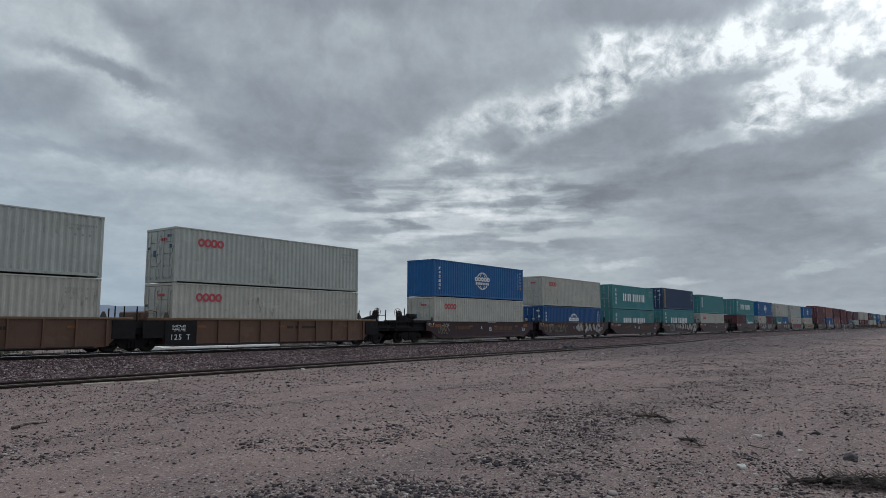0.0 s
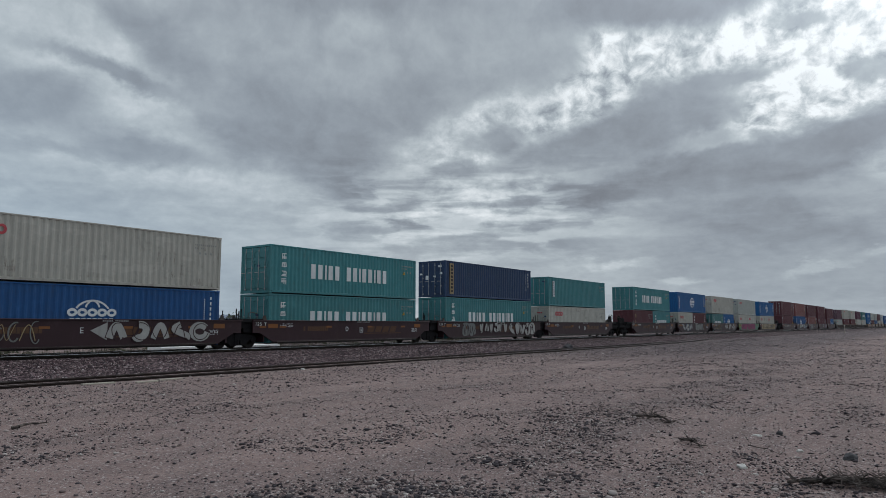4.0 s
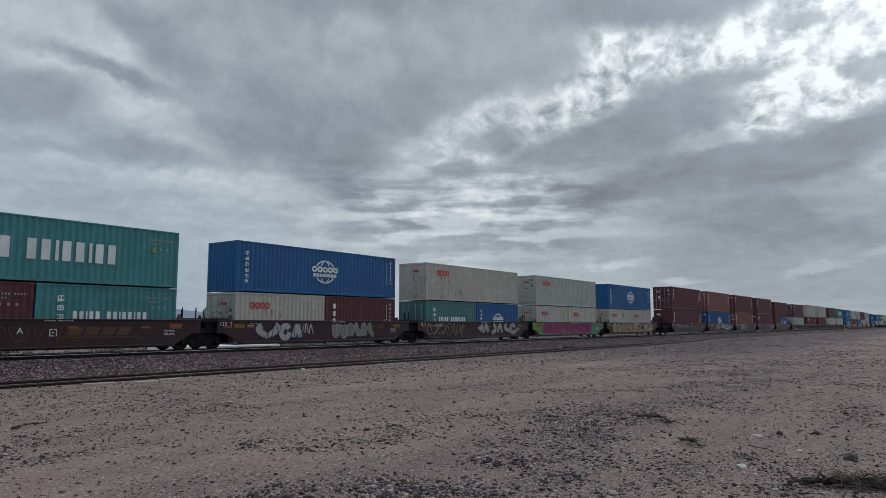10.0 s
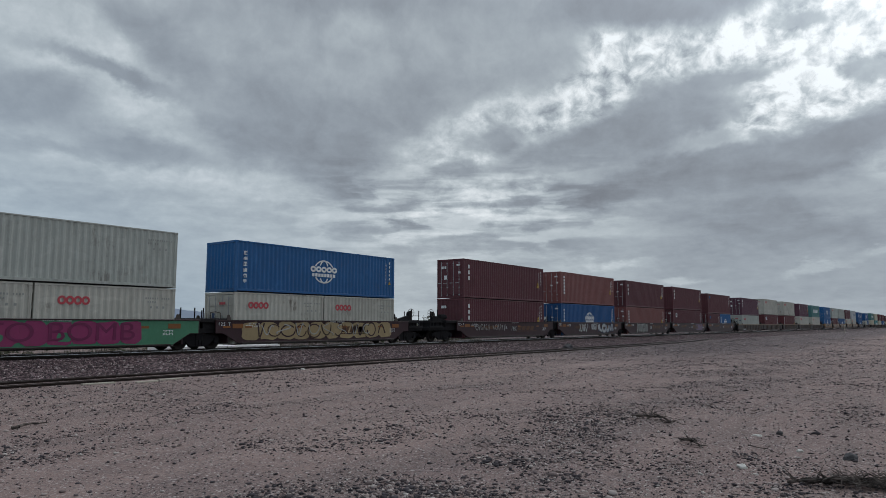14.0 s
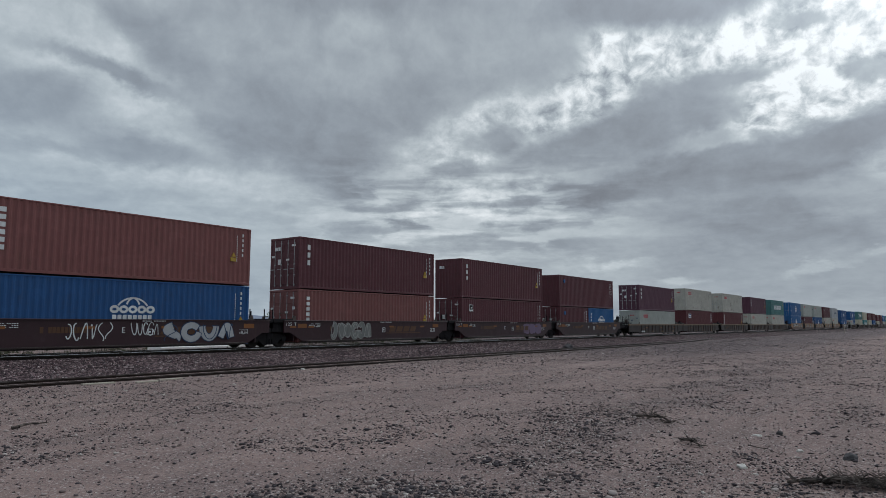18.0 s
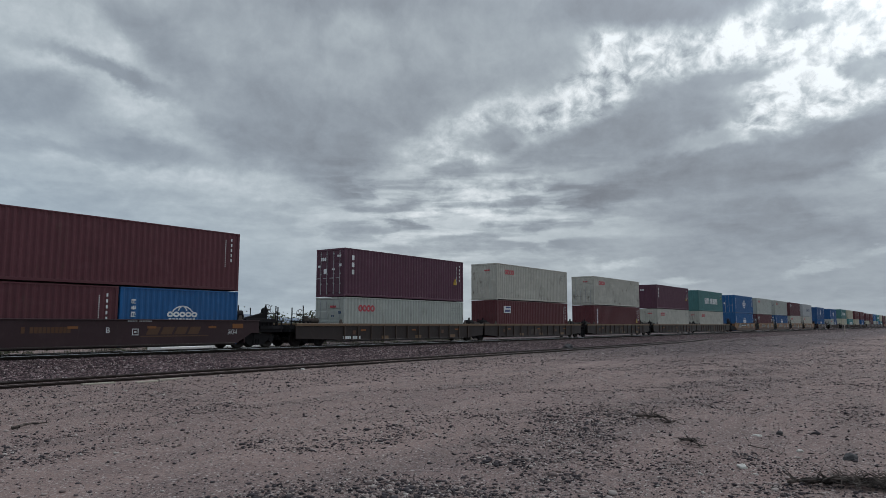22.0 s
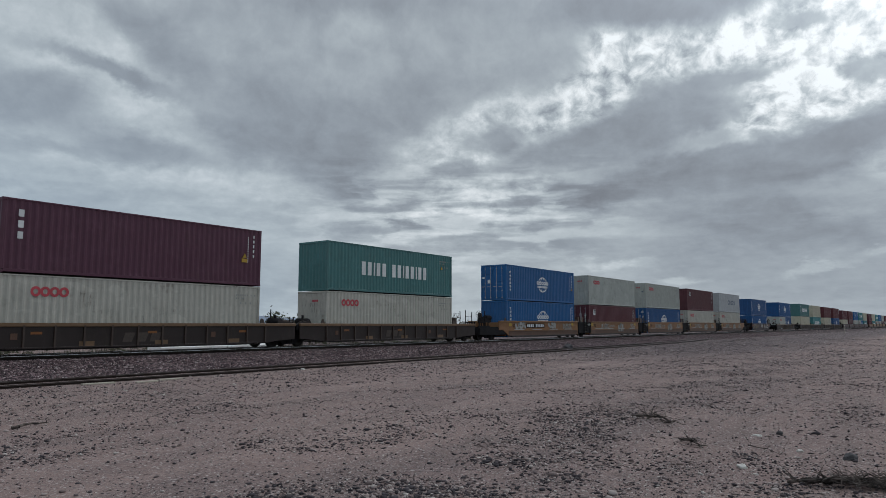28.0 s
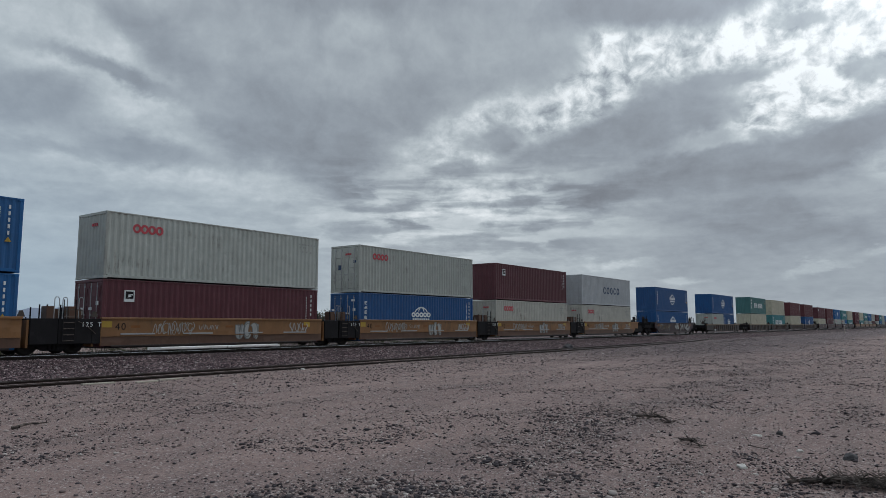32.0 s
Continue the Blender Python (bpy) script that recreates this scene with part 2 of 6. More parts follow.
M = {}
for key, name, rgb, streak, rust in (
        ("gray", "pale_gray_paint", (0.42, 0.445, 0.415), 0.3, 0.45),
        ("blue", "bright_blue_paint", (0.004, 0.105, 0.305), 0.2, 0.1),
        ("deep", "deep_blue_paint", (0.003, 0.075, 0.24), 0.2, 0.1),
        ("teal", "sea_green_paint", (0.050, 0.232, 0.255), 0.3, 0.2),
        ("green", "green_paint", (0.062, 0.185, 0.188), 0.3, 0.2),
        ("navy", "navy_paint", (0.020, 0.052, 0.128), 0.25, 0.15),
        ("maroon", "maroon_paint", (0.104, 0.026, 0.036), 0.25, 0.2),
        ("plum", "plum_paint", (0.10, 0.033, 0.060), 0.3, 0.2),
        ("brick", "brick_red_paint", (0.215, 0.072, 0.070), 0.25, 0.3),
        ("red", "red_paint", (0.112, 0.023, 0.030), 0.3, 0.2),
        ("cream", "cream_paint", (0.52, 0.49, 0.38), 0.25, 0.3),
        ("beige", "weathered_beige_gray_paint", (0.475, 0.465, 0.415), 0.25, 0.5),
        ("silver", "silver_gray_paint", (0.44, 0.46, 0.48), 0.2, 0.1),
        ("car_maroon", "railcar_maroon_paint", (0.036, 0.0125, 0.0175), 0.5, 0.3),
        ("car_yellow", "railcar_yellow_paint", (0.25, 0.118, 0.043), 0.5, 0.5),
        ("car_rust", "railcar_rusty_brown_paint", (0.125, 0.064, 0.041), 0.6, 0.7),
        ("car_dark", "railcar_dark_brown_paint", (0.025, 0.0155, 0.0140), 0.5, 0.4),
        ("sill_tan", "tan_sill_paint", (0.17, 0.10, 0.052), 0.6, 0.6)):
    M[key] = paint(name, rgb, streak, rust, dirt=(0.03, 0.025, 0.022) if max(rgb) < 0.13 else (0.09, 0.075, 0.06),
                   stain={"gray": 0.45, "beige": 0.8, "cream": 0.6, "brick": 0.4, "maroon": 0.3, "teal": 0.3, "car_yellow": 0.7, "car_rust": 0.6, "sill_tan": 0.6}.get(key, 0.15))
for key, rgb in (("gray", (0.42, 0.445, 0.415)), ("beige", (0.475, 0.465, 0.415)), ("cream", (0.52, 0.49, 0.38)), ("teal", (0.050, 0.232, 0.255)), ("green", (0.062, 0.185, 0.188))):
    M[key + "_worn"] = paint("chipped_" + key + "_paint", rgb, 0.9, 1.0, (0.07, 0.05, 0.035))
M["black"] = paint("dusty_black_paint", (0.017, 0.016, 0.018), 0.4, 0.2, (0.028, 0.024, 0.023), 0.8, 0.12)
M["white"] = paint("white_lettering", (0.76, 0.79, 0.80), 0.12, 0.06, rough=0.6)
M["logo_red"] = paint("red_lettering", (0.50, 0.065, 0.085), 0.3, 0.05)
M["amber"] = paint("amber_reflector", (0.24, 0.085, 0.018), 0.4, 0.2, rough=0.5)
M["sticker"] = paint("yellow_sticker", (0.48, 0.31, 0.04), 0.1, 0.05)
M["buff"] = paint("buff_lettering", (0.36, 0.27, 0.14), 0.4, 0.3)
M["gold"] = paint("faded_gold_lettering", (0.095, 0.04, 0.016), 0.5, 0.2)
M["pink"] = paint("magenta_spray", (0.27, 0.025, 0.12), 0.25, 0.05)
M["rib_brown"] = paint("rusty_dark_rib_paint", (0.058, 0.038, 0.031), 0.5, 0.5)
M["magenta"] = paint("deep_magenta_spray", (0.15, 0.012, 0.07), 0.25, 0.05)
M["lime"] = paint("lime_spray", (0.16, 0.26, 0.06), 0.25, 0.05)
M["mint"] = paint("mint_spray", (0.06, 0.21, 0.12), 0.25, 0.05)
M["spray"] = paint("pale_spray", (0.40, 0.40, 0.385), 0.5, 0.2)
M["haze_spray"] = paint("dull_grey_spray", (0.19, 0.2, 0.195), 0.6, 0.2)
M["lilac"] = paint("lilac_spray", (0.16, 0.11, 0.19), 0.4, 0.2)
M["sign_blue"] = paint("sign_blue", (0.03, 0.05, 0.2), 0.1, 0.05)
M["zinc"] = surface("dull_zinc", lambda n, p: n.mix(n.noise(p, 8.0, 5), (0.30, 0.31, 0.32), (0.48, 0.49, 0.50)), 0.6, 0.2, 0.05)
M["faint"] = paint("faint_grey_print", (0.30, 0.31, 0.30), 0.3, 0.1)
M["faint_gray"] = paint("worn_grey_print", (0.33, 0.345, 0.33), 0.3, 0.1)
M["steel"] = surface("dull_steel", lambda n, p: n.mix(n.noise(p, 8.0, 5), (0.05, 0.045, 0.042), (0.13, 0.1, 0.085)), 0.55, 0.5, 0.1)
M["wheel"] = surface("wheel_steel", lambda n, p: n.mix(n.noise(p, 6.0, 5), (0.012, 0.011, 0.010), (0.03, 0.024, 0.02)), 0.6, 0.4, 0.1)
M["rubber"] = surface("black_rubber", lambda n, p: n.mix(n.noise(p, 8.0, 4), (0.012, 0.012, 0.012), (0.03, 0.028, 0.026)), 0.75, 0.0, 0.1)
M["rail_side"] = surface("rusty_rail", lambda n, p: n.mix(n.noise(p, 5.0, 6), (0.014, 0.010, 0.009), (0.04, 0.025, 0.019)), 0.8, 0.0, 0.2)
M["rail_top"] = surface("polished_rail", lambda n, p: n.mix(n.noise(p, 2.0, 4), (0.75, 0.76, 0.78), (0.9, 0.9, 0.9)), 0.22, 1.0, 0.0)
M["rail_dull"] = surface("dull_rail_head", lambda n, p: n.mix(n.noise(p, 3.0, 5), (0.05, 0.042, 0.04), (0.12, 0.1, 0.095)), 0.55, 0.3, 0.1)
M["timber"] = surface("creosoted_timber", lambda n, p: n.mix(n.noise(n.vec("MULTIPLY", p, (1.0, 14.0, 6.0)), 2.0, 6), (0.03, 0.024, 0.02), (0.11, 0.09, 0.075)), 0.9, 0.0, 0.4)
M["wood"] = surface("dead_wood", lambda n, p: n.mix(n.ramp(n.noise(n.vec("MULTIPLY", p, (3.0, 3.0, 3.0)), 2.5, 6), [(0.38, (0, 0, 0)), (0.66, (1, 1, 1))]), (0.022, 0.019, 0.018), (0.16, 0.13, 0.115)), 0.9, 0.0, 0.3)
M["pale_wood"] = surface("bleached_wood", lambda n, p: n.mix(n.noise(p, 8.0, 6), (0.34, 0.30, 0.25), (0.55, 0.50, 0.43)), 0.9, 0.0, 0.3)
M["concrete"] = surface("pale_concrete", lambda n, p: n.mix(n.noise(p, 2.0, 6), (0.84, 0.84, 0.82), (0.92, 0.92, 0.9)), 0.8, 0.0, 0.1)
M["leaf"] = surface("dusty_leaves", lambda n, p: n.mix(n.noise(p, 3.0, 4), (0.035, 0.042, 0.022), (0.085, 0.09, 0.05)), 0.85)


def cells(n, at, scale):
    v = n.node("ShaderNodeTexVoronoi")
    n.put(v.inputs["Vector"], at)
    v.inputs["Scale"].default_value = scale
    return n.xyz(v.outputs["Color"])[0], v.outputs["Distance"]


def soil_colour(n, at):
    x, y, z = n.xyz(at)
    wide = n.noise(n.vec("MULTIPLY", at, (0.16, 0.34, 1.0)), 1.0, 5, 0.6)
    patch = n.noise(n.vec("MULTIPLY", at, (0.30, 0.5, 1.0)), 1.0, 9, 0.78, 0.6)
    clump = n.noise(n.vec("MULTIPLY", at, (2.6, 3.4, 1.0)), 1.0, 9, 0.8, 0.4)
    grit = n.noise(at, 24.0, 9, 0.85)
    # spilled track stone darkens the ground towards the rails; the road side is bare dirt
    spill = n.math("MULTIPLY", n.math("SUBTRACT", n.math("MULTIPLY_ADD", n.math("SUBTRACT", wide, 0.5), 9.0, y), 8.0), 0.22, clamp=True)
    spill = n.math("MULTIPLY", spill, n.math("MULTIPLY", n.math("SUBTRACT", x, 28.0), 0.05, clamp=True))
    across = n.math("MULTIPLY_ADD", x, -0.09, n.math("MULTIPLY_ADD", n.math("SUBTRACT", wide, 0.5), 4.0, y))
    shoulder = n.math("MULTIPLY", n.math("SUBTRACT", across, 3.8), 1 / 2.0)
    shoulder = n.math("EXPONENT", n.math("MULTIPLY", n.math("MULTIPLY", shoulder, shoulder), -1.0))
    c = n.mix(n.ramp(wide, [(0.35, (0, 0, 0)), (0.65, (1, 1, 1))]), (0.247, 0.175, 0.163), (0.294, 0.211, 0.191))
    # old tyre tracks run alongside the rails
    ruts = n.noise(n.vec("MULTIPLY", n.join(x, n.math("MULTIPLY_ADD", x, -0.10, y), 0.0), (0.035, 1.1, 1.0)), 1.0, 4, 0.6, 0.3)
    c = n.mix(n.ramp(ruts, [(0.40, (0.55, 0.55, 0.55)), (0.50, (0, 0, 0))]), c, (0.19, 0.138, 0.126))
    c = n.mix(n.ramp(ruts, [(0.54, (0, 0, 0)), (0.66, (0.6, 0.6, 0.6))]), c, (0.345, 0.253, 0.228))
    c = n.mix(n.math("MULTIPLY", spill, 0.92), c, (0.088, 0.058, 0.064))
    drift = n.math("ADD", patch, n.math("MULTIPLY_ADD", shoulder, 0.085, n.math("MULTIPLY", spill, 0.2)))
    loose = n.ramp(n.math("MULTIPLY_ADD", n.math("SUBTRACT", clump, 0.5), 0.9, drift), [(0.5, (0, 0, 0)), (0.72, (1, 1, 1))])
    c = n.mix(n.math("MULTIPLY", loose, 0.36), c, (0.11, 0.09, 0.095))
    # small stones pressed into the dirt
    for scale, share, strong in ((60.0, 0.36, 0.8), (27.0, 0.44, 0.95)):
        tone, dist = cells(n, at, scale)
        mask = n.math("MULTIPLY", n.ramp(dist, [(0.34, (1, 1, 1)), (0.52, (0, 0, 0))]), n.ramp(n.math("MULTIPLY_ADD", n.math("SUBTRACT", tone, 0.5), 0.6, drift), [(share, (0, 0, 0)), (share + 0.12, (1, 1, 1))]))
        pebble = n.ramp(tone, [(0.0, (0.03, 0.027, 0.032)), (0.4, (0.07, 0.06, 0.066)), (0.6, (0.16, 0.128, 0.126)), (0.8, (0.29, 0.24, 0.23)), (1.0, (0.55, 0.5, 0.48))])
        c = n.mix(n.math("MULTIPLY", mask, strong), c, pebble)
    c = n.mix(n.ramp(grit, [(0.34, (0.85, 0.85, 0.85)), (0.46, (0, 0, 0))]), c, (0.075, 0.058, 0.058))
    return n.mix(n.ramp(grit, [(0.56, (0, 0, 0)), (0.72, (0.8, 0.8, 0.8))]), c, (0.40, 0.33, 0.305))


def ballast_colour(n, at):
    tone, dist = cells(n, at, 9.5)
    c = n.ramp(tone, [(0.0, (0.035, 0.026, 0.03)), (0.35, (0.115, 0.078, 0.082)), (0.7, (0.24, 0.165, 0.165)), (1.0, (0.44, 0.34, 0.34))])
    # the shade in the gaps between stones is painted near black
    return n.mix(n.ramp(dist, [(0.28, (0, 0, 0)), (0.62, (0.95, 0.95, 0.95))]), c, (0.018, 0.014, 0.015))


def ballast_stone_colour(n, at):
    isle = n.node("ShaderNodeNewGeometry").outputs["Random Per Island"]
    c = n.ramp(isle, [(0.0, (0.022, 0.018, 0.024)), (0.38, (0.078, 0.054, 0.062)), (0.7, (0.23, 0.155, 0.165)), (0.92, (0.38, 0.295, 0.295)), (1.0, (0.62, 0.56, 0.55))])
    return n.mix(n.math("MULTIPLY", n.noise(at, 30.0, 4), 0.3), c, (0.2, 0.15, 0.15))


def stone_colour(n, at):
    isle = n.node("ShaderNodeNewGeometry").outputs["Random Per Island"]
    c = n.ramp(isle, [(0.0, (0.018, 0.018, 0.024)), (0.36, (0.050, 0.046, 0.056)), (0.55, (0.13, 0.104, 0.108)), (0.75, (0.29, 0.225, 0.21)), (0.9, (0.44, 0.38, 0.36)), (1.0, (0.58, 0.53, 0.50))])
    return n.mix(n.math("MULTIPLY", n.noise(at, 30.0, 4), 0.25), c, (0.22, 0.175, 0.165))


M["soil"] = surface("stony_desert_soil", soil_colour, 0.95, 0.0, 0.9, 22.0, 0.15)
M["ballast"] = surface("crushed_ballast", ballast_colour, 0.95, 0.0, 0.8, 14.0, 0.15)
M["stone"] = surface("loose_stone", stone_colour, 0.9, 0.0, 0.3, 40.0, 0.2)
M["ballast_stone"] = surface("ballast_stone", ballast_stone_colour, 0.9, 0.0, 0.3, 40.0, 0.2)
M["white_stone"] = surface("white_stone", lambda n, p: n.mix(n.noise(p, 12.0, 5), (0.5, 0.48, 0.45), (0.75, 0.73, 0.7)), 0.85, 0.0, 0.2)
M["dark_stone"] = surface("dark_stone", lambda n, p: n.mix(n.noise(p, 12.0, 5), (0.03, 0.03, 0.035), (0.09, 0.085, 0.09)), 0.85, 0.0, 0.2)
# pale blue base colour stands in for the haze of distance
M["hill"] = surface("haze_tinted_hillside", lambda n, p: n.mix(n.noise(p, 0.004, 7, 0.6), (0.21, 0.25, 0.32), (0.30, 0.34, 0.42)), 1.0, 0.0, 0.0, 1.0, 0.0)


# ---- building blocks ----
def shape(name, bm, material, smooth=False):
    me = bpy.data.meshes.new(name)
    bmesh.ops.recalc_face_normals(bm, faces=bm.faces[:])
    bm.to_mesh(me)
    bm.free()
    me.materials.append(material)
    if smooth:
        for f in me.polygons:
            f.use_smooth = True
    return me


def part(name, bm, material, parent, label="", at=(0, 0, 0), smooth=False):
    """One mesh object under a thing or a part; bm may be a bmesh or a mesh that is shared."""
    me = bm if isinstance(bm, bpy.types.Mesh) else shape(name, bm, material, smooth)
    ob = new(name, me)
    ob.parent = parent
    ob.location = at
    return tagged(ob, label)


def box(bm, x0, x1, y0, y1, z0, z1, bevel=0.0):
    vs = [bm.verts.new((x, y, z)) for x in (x0, x1) for y in (y0, y1) for z in (z0, z1)]
    faces = [bm.faces.new([vs[i] for i in q]) for q in ((0, 1, 3, 2), (4, 6, 7, 5), (0, 4, 5, 1), (2, 3, 7, 6), (0, 2, 6, 4), (1, 5, 7, 3))]
    if bevel:
        edges = list({e for f in faces for e in f.edges})
        bmesh.ops.bevel(bm, geom=edges, offset=bevel, segments=1, affect="EDGES")
    return bm


def cuboid(x0, x1, y0, y1, z0, z1, bevel=0.0):
    return box(bmesh.new(), x0, x1, y0, y1, z0, z1, bevel)


def tube(bm, a, b, r, n=8, r2=None):
    """A straight round bar from a to b."""
    a, b = Vector(a), Vector(b)
    q = (b - a).to_track_quat("Z", "Y").to_matrix()
    r2 = r if r2 is None else r2
    lo = [bm.verts.new(a + q @ Vector((r * math.cos(2 * math.pi * i / n), r * math.sin(2 * math.pi * i / n), 0))) for i in range(n)]
    hi = [bm.verts.new(b + q @ Vector((r2 * math.cos(2 * math.pi * i / n), r2 * math.sin(2 * math.pi * i / n), 0))) for i in range(n)]
    for i in range(n):
        bm.faces.new((lo[i], lo[(i + 1) % n], hi[(i + 1) % n], hi[i]))
    bm.faces.new(lo[::-1])
    bm.faces.new(hi)
    return bm


def bent(bm, pts, r, n=6):
    """A bar that follows several points."""
    for a, b in zip(pts, pts[1:]):
        tube(bm, a, b, r, n)
    return bm


def slab(bm, outline, y0, y1):
    """An outline in x and z, thickened from y0 to y1."""
    lo = [bm.verts.new((x, y0, z)) for x, z in outline]
    hi = [bm.verts.new((x, y1, z)) for x, z in outline]
    k = len(outline)
    for i in range(k):
        bm.faces.new((lo[i], lo[(i + 1) % k], hi[(i + 1) % k], hi[i]))
    bm.faces.new(lo[::-1])
    bm.faces.new(hi)
    return bm


def ring(bm, x, z, rx, rz, thick, y0, y1, start=0.0, end=360.0, n=20):
    """A flat band bent round an oval, from one angle to another."""
    steps = max(3, int(n * (end - start) / 360))
    closed = abs(end - start) >= 360
    rows = []
    for i in range(steps + (0 if closed else 1)):
        a = radians(start + (end - start) * i / steps)
        c, s = math.cos(a), math.sin(a)
        rows.append([bm.verts.new((x + (rx - t) * c, y, z + (rz - t) * s)) for t in (0, thick) for y in (y0, y1)])
    pairs = list(zip(rows, rows[1:] + ([rows[0]] if closed else [])))
    for p, q in pairs[:steps]:
        for i, j in ((0, 1), (1, 3), (3, 2), (2, 0)):
            bm.faces.new((p[i], p[j], q[j], q[i]))
    return bm


def words(text, size, material, parent, at, turn=0.0, name="lettering", label="", squash=1.0, single=False, bold=0.0):
    """Raised lettering on the near side of a thing; single: each character a piece of its own."""
    if single and len(text) > 1:
        step = size * 0.62 * squash
        for i, c in enumerate(text):
            if c != " ":
                words(c, size, material, parent, (at[0] + (i - (len(text) - 1) / 2) * step, at[1], at[2]), turn, "character", label, squash)
        return
    cu = bpy.data.curves.new(name, "FONT")
    cu.offset = bold
    cu.body, cu.size, cu.extrude, cu.align_x, cu.align_y = text, size, 0.004, "CENTER", "CENTER"
    tmp = bpy.data.objects.new("tmp", cu)
    me = bpy.data.meshes.new_from_object(tmp)
    bpy.data.objects.remove(tmp)
    me.transform(Matrix.Diagonal((squash, 1, 1, 1)))
    me.transform(Matrix.Rotation(radians(90), 4, "X") @ Matrix.Rotation(radians(turn), 4, "Z"))
    me.materials.clear()
    me.materials.append(material)
    return part(name, me, None, parent, label, at)


def blank(name, label, category, group="", kind=""):
    return tagged(new(name), label, category, group, kind)


# ---- ground ----
def lump(x, y):
    """Height of the desert floor."""
    far = math.hypot(x, y)
    h = 0.024 * noise.noise((x * 0.35, y * 0.35, 0.3)) + 0.012 * noise.noise((x * 1.7, y * 1.7, 4.0))
    if far < 40:
        h += 0.008 * noise.noise((x * 6, y * 6, 8.0))
    # a low bank by the far bend of the dirt road
    h += 0.42 * math.exp(-((x - 88) / 20) ** 2 - ((y - 15.0) / 3.2) ** 2) * (1 + 0.5 * noise.noise((x * 0.25, y * 0.6, 3.0)))
    if y > 17:
        h *= max(0.25, 1 - (y - 17) / 6)
    return h


def spread(stops):
    vals = []
    for (a, da), (b, db) in zip(stops, stops[1:]):
        v = a
        while v < b - 1e-6:
            vals.append(v)
            f = (v - a) / (b - a)
            v += da + (db - da) * f
    return vals + [stops[-1][0]]


def ground():
    xs = spread([(-4500, 900), (-60, 30), (-4, 1.2), (2, 0.16), (16, 0.16), (40, 0.5), (130, 2.5), (400, 30), (4500, 900)])
    ys = spread([(-4500, 900), (-60, 25), (-3, 1.0), (0, 0.16), (14, 0.16), (26, 0.6), (60, 6), (300, 60), (4500, 900)])
    verts = [(x, y, lump(x, y) if -4 < x < 400 and -3 < y < 60 else 0.0) for x in xs for y in ys]
    k = len(ys)
    faces = [(i * k + j, (i + 1) * k + j, (i + 1) * k + j + 1, i * k + j + 1) for i in range(len(xs) - 1) for j in range(k - 1)]
    me = bpy.data.meshes.new("ground")
    me.from_pydata(verts, [], faces)
    me.materials.append(M["soil"])
    me.polygons.foreach_set("use_smooth", [True] * len(faces))
    tagged(new("ground", me), "flat stony tan desert soil with tyre-worn dirt", "ground", kind="structure")


ground()


def track_bed():
    """The raised bed of crushed stone under the main track."""
    prof = [(21.9, -0.05), (23.6, 0.05), (25.2, 0.12), (26.6, 0.22), (27.9, 0.32), (28.5, 0.36), (31.6, 0.36), (33.2, 0.2), (34.6, -0.05)]
    xs = spread([(-80, 8), (0, 0.5), (70, 0.5), (160, 4), (1100, 40)])
    verts = []
    for x in xs:
        for y, z in prof:
            verts.append((x, y + 0.22 * noise.noise((x * 0.4, y, 1.0)), z + (0.05 if y < 28.2 else 0.015) * noise.noise((x * 0.8, y * 0.8, 6.0))))
    k = len(prof)
    faces = [(i * k + j, (i + 1) * k + j, (i + 1) * k + j + 1, i * k + j + 1) for i in range(len(xs) - 1) for j in range(k - 1)]
    me = bpy.data.meshes.new("track_bed")
    me.from_pydata(verts, [], faces)
    me.materials.append(M["ballast"])
    me.polygons.foreach_set("use_smooth", [True] * len(faces))
    return tagged(new("track_bed", me), "sloping bed of pinkish-grey crushed stone ballast", "track bed", kind="structure")


bed = track_bed()


def swing(x):
    """How far the siding has turned towards the main track at its far end."""
    k = max(0.0, x - 50.0)
    return 0.0022 * k * k if k < 30 else 1.98 + 0.132 * (k - 30)


def rail(name, label, y, top, head, x0=-90.0, x1=1100.0, curved=False):
    """A flat-bottomed rail: foot, web and head."""
    ob = blank(name, label, "rail", "rails of the tracks", "structure")
    bm = bmesh.new()
    outline = [(-0.075, -0.185), (0.075, -0.185), (0.075, -0.172), (0.012, -0.15), (0.010, -0.055), (0.036, -0.042), (0.036, -0.012), (0.03, -0.003), (-0.03, -0.003), (-0.036, -0.012), (-0.036, -0.042), (-0.010, -0.055), (-0.012, -0.15), (-0.075, -0.172)]
    stops = [x0] + ([50.0 + 3.0 * i for i in range(int((x1 - 50) / 3))] if curved else []) + [x1]

    def along(section):
        return [[bm.verts.new((x, y + a + (swing(x) if curved else 0.0), top + b + (0.016 * swing(x) if curved else 0.0))) for a, b in section] for x in stops]
    rows = along(outline)
    for lo, hi in zip(rows, rows[1:]):
        for i in range(len(outline)):
            j = (i + 1) % len(outline)
            bm.faces.new((lo[i], lo[j], hi[j], hi[i]))
    bm.faces.new(rows[0])
    bm.faces.new(rows[-1][::-1])
    part("rail_body", bm, M["rail_side"], ob)
    bm = bmesh.new()
    crown = [(-0.038, -0.034), (-0.037, -0.024), (-0.026, -0.007), (-0.010, 0.0), (0.010, 0.0), (0.026, -0.007), (0.037, -0.024), (0.038, -0.034)]
    rows = along(crown)
    for lo, hi in zip(rows, rows[1:]):
        for i in range(len(crown) - 1):
            bm.faces.new((lo[i], lo[i + 1], hi[i + 1], hi[i]))
    part("rail_head", bm, head, ob, "worn running surface")
    return ob


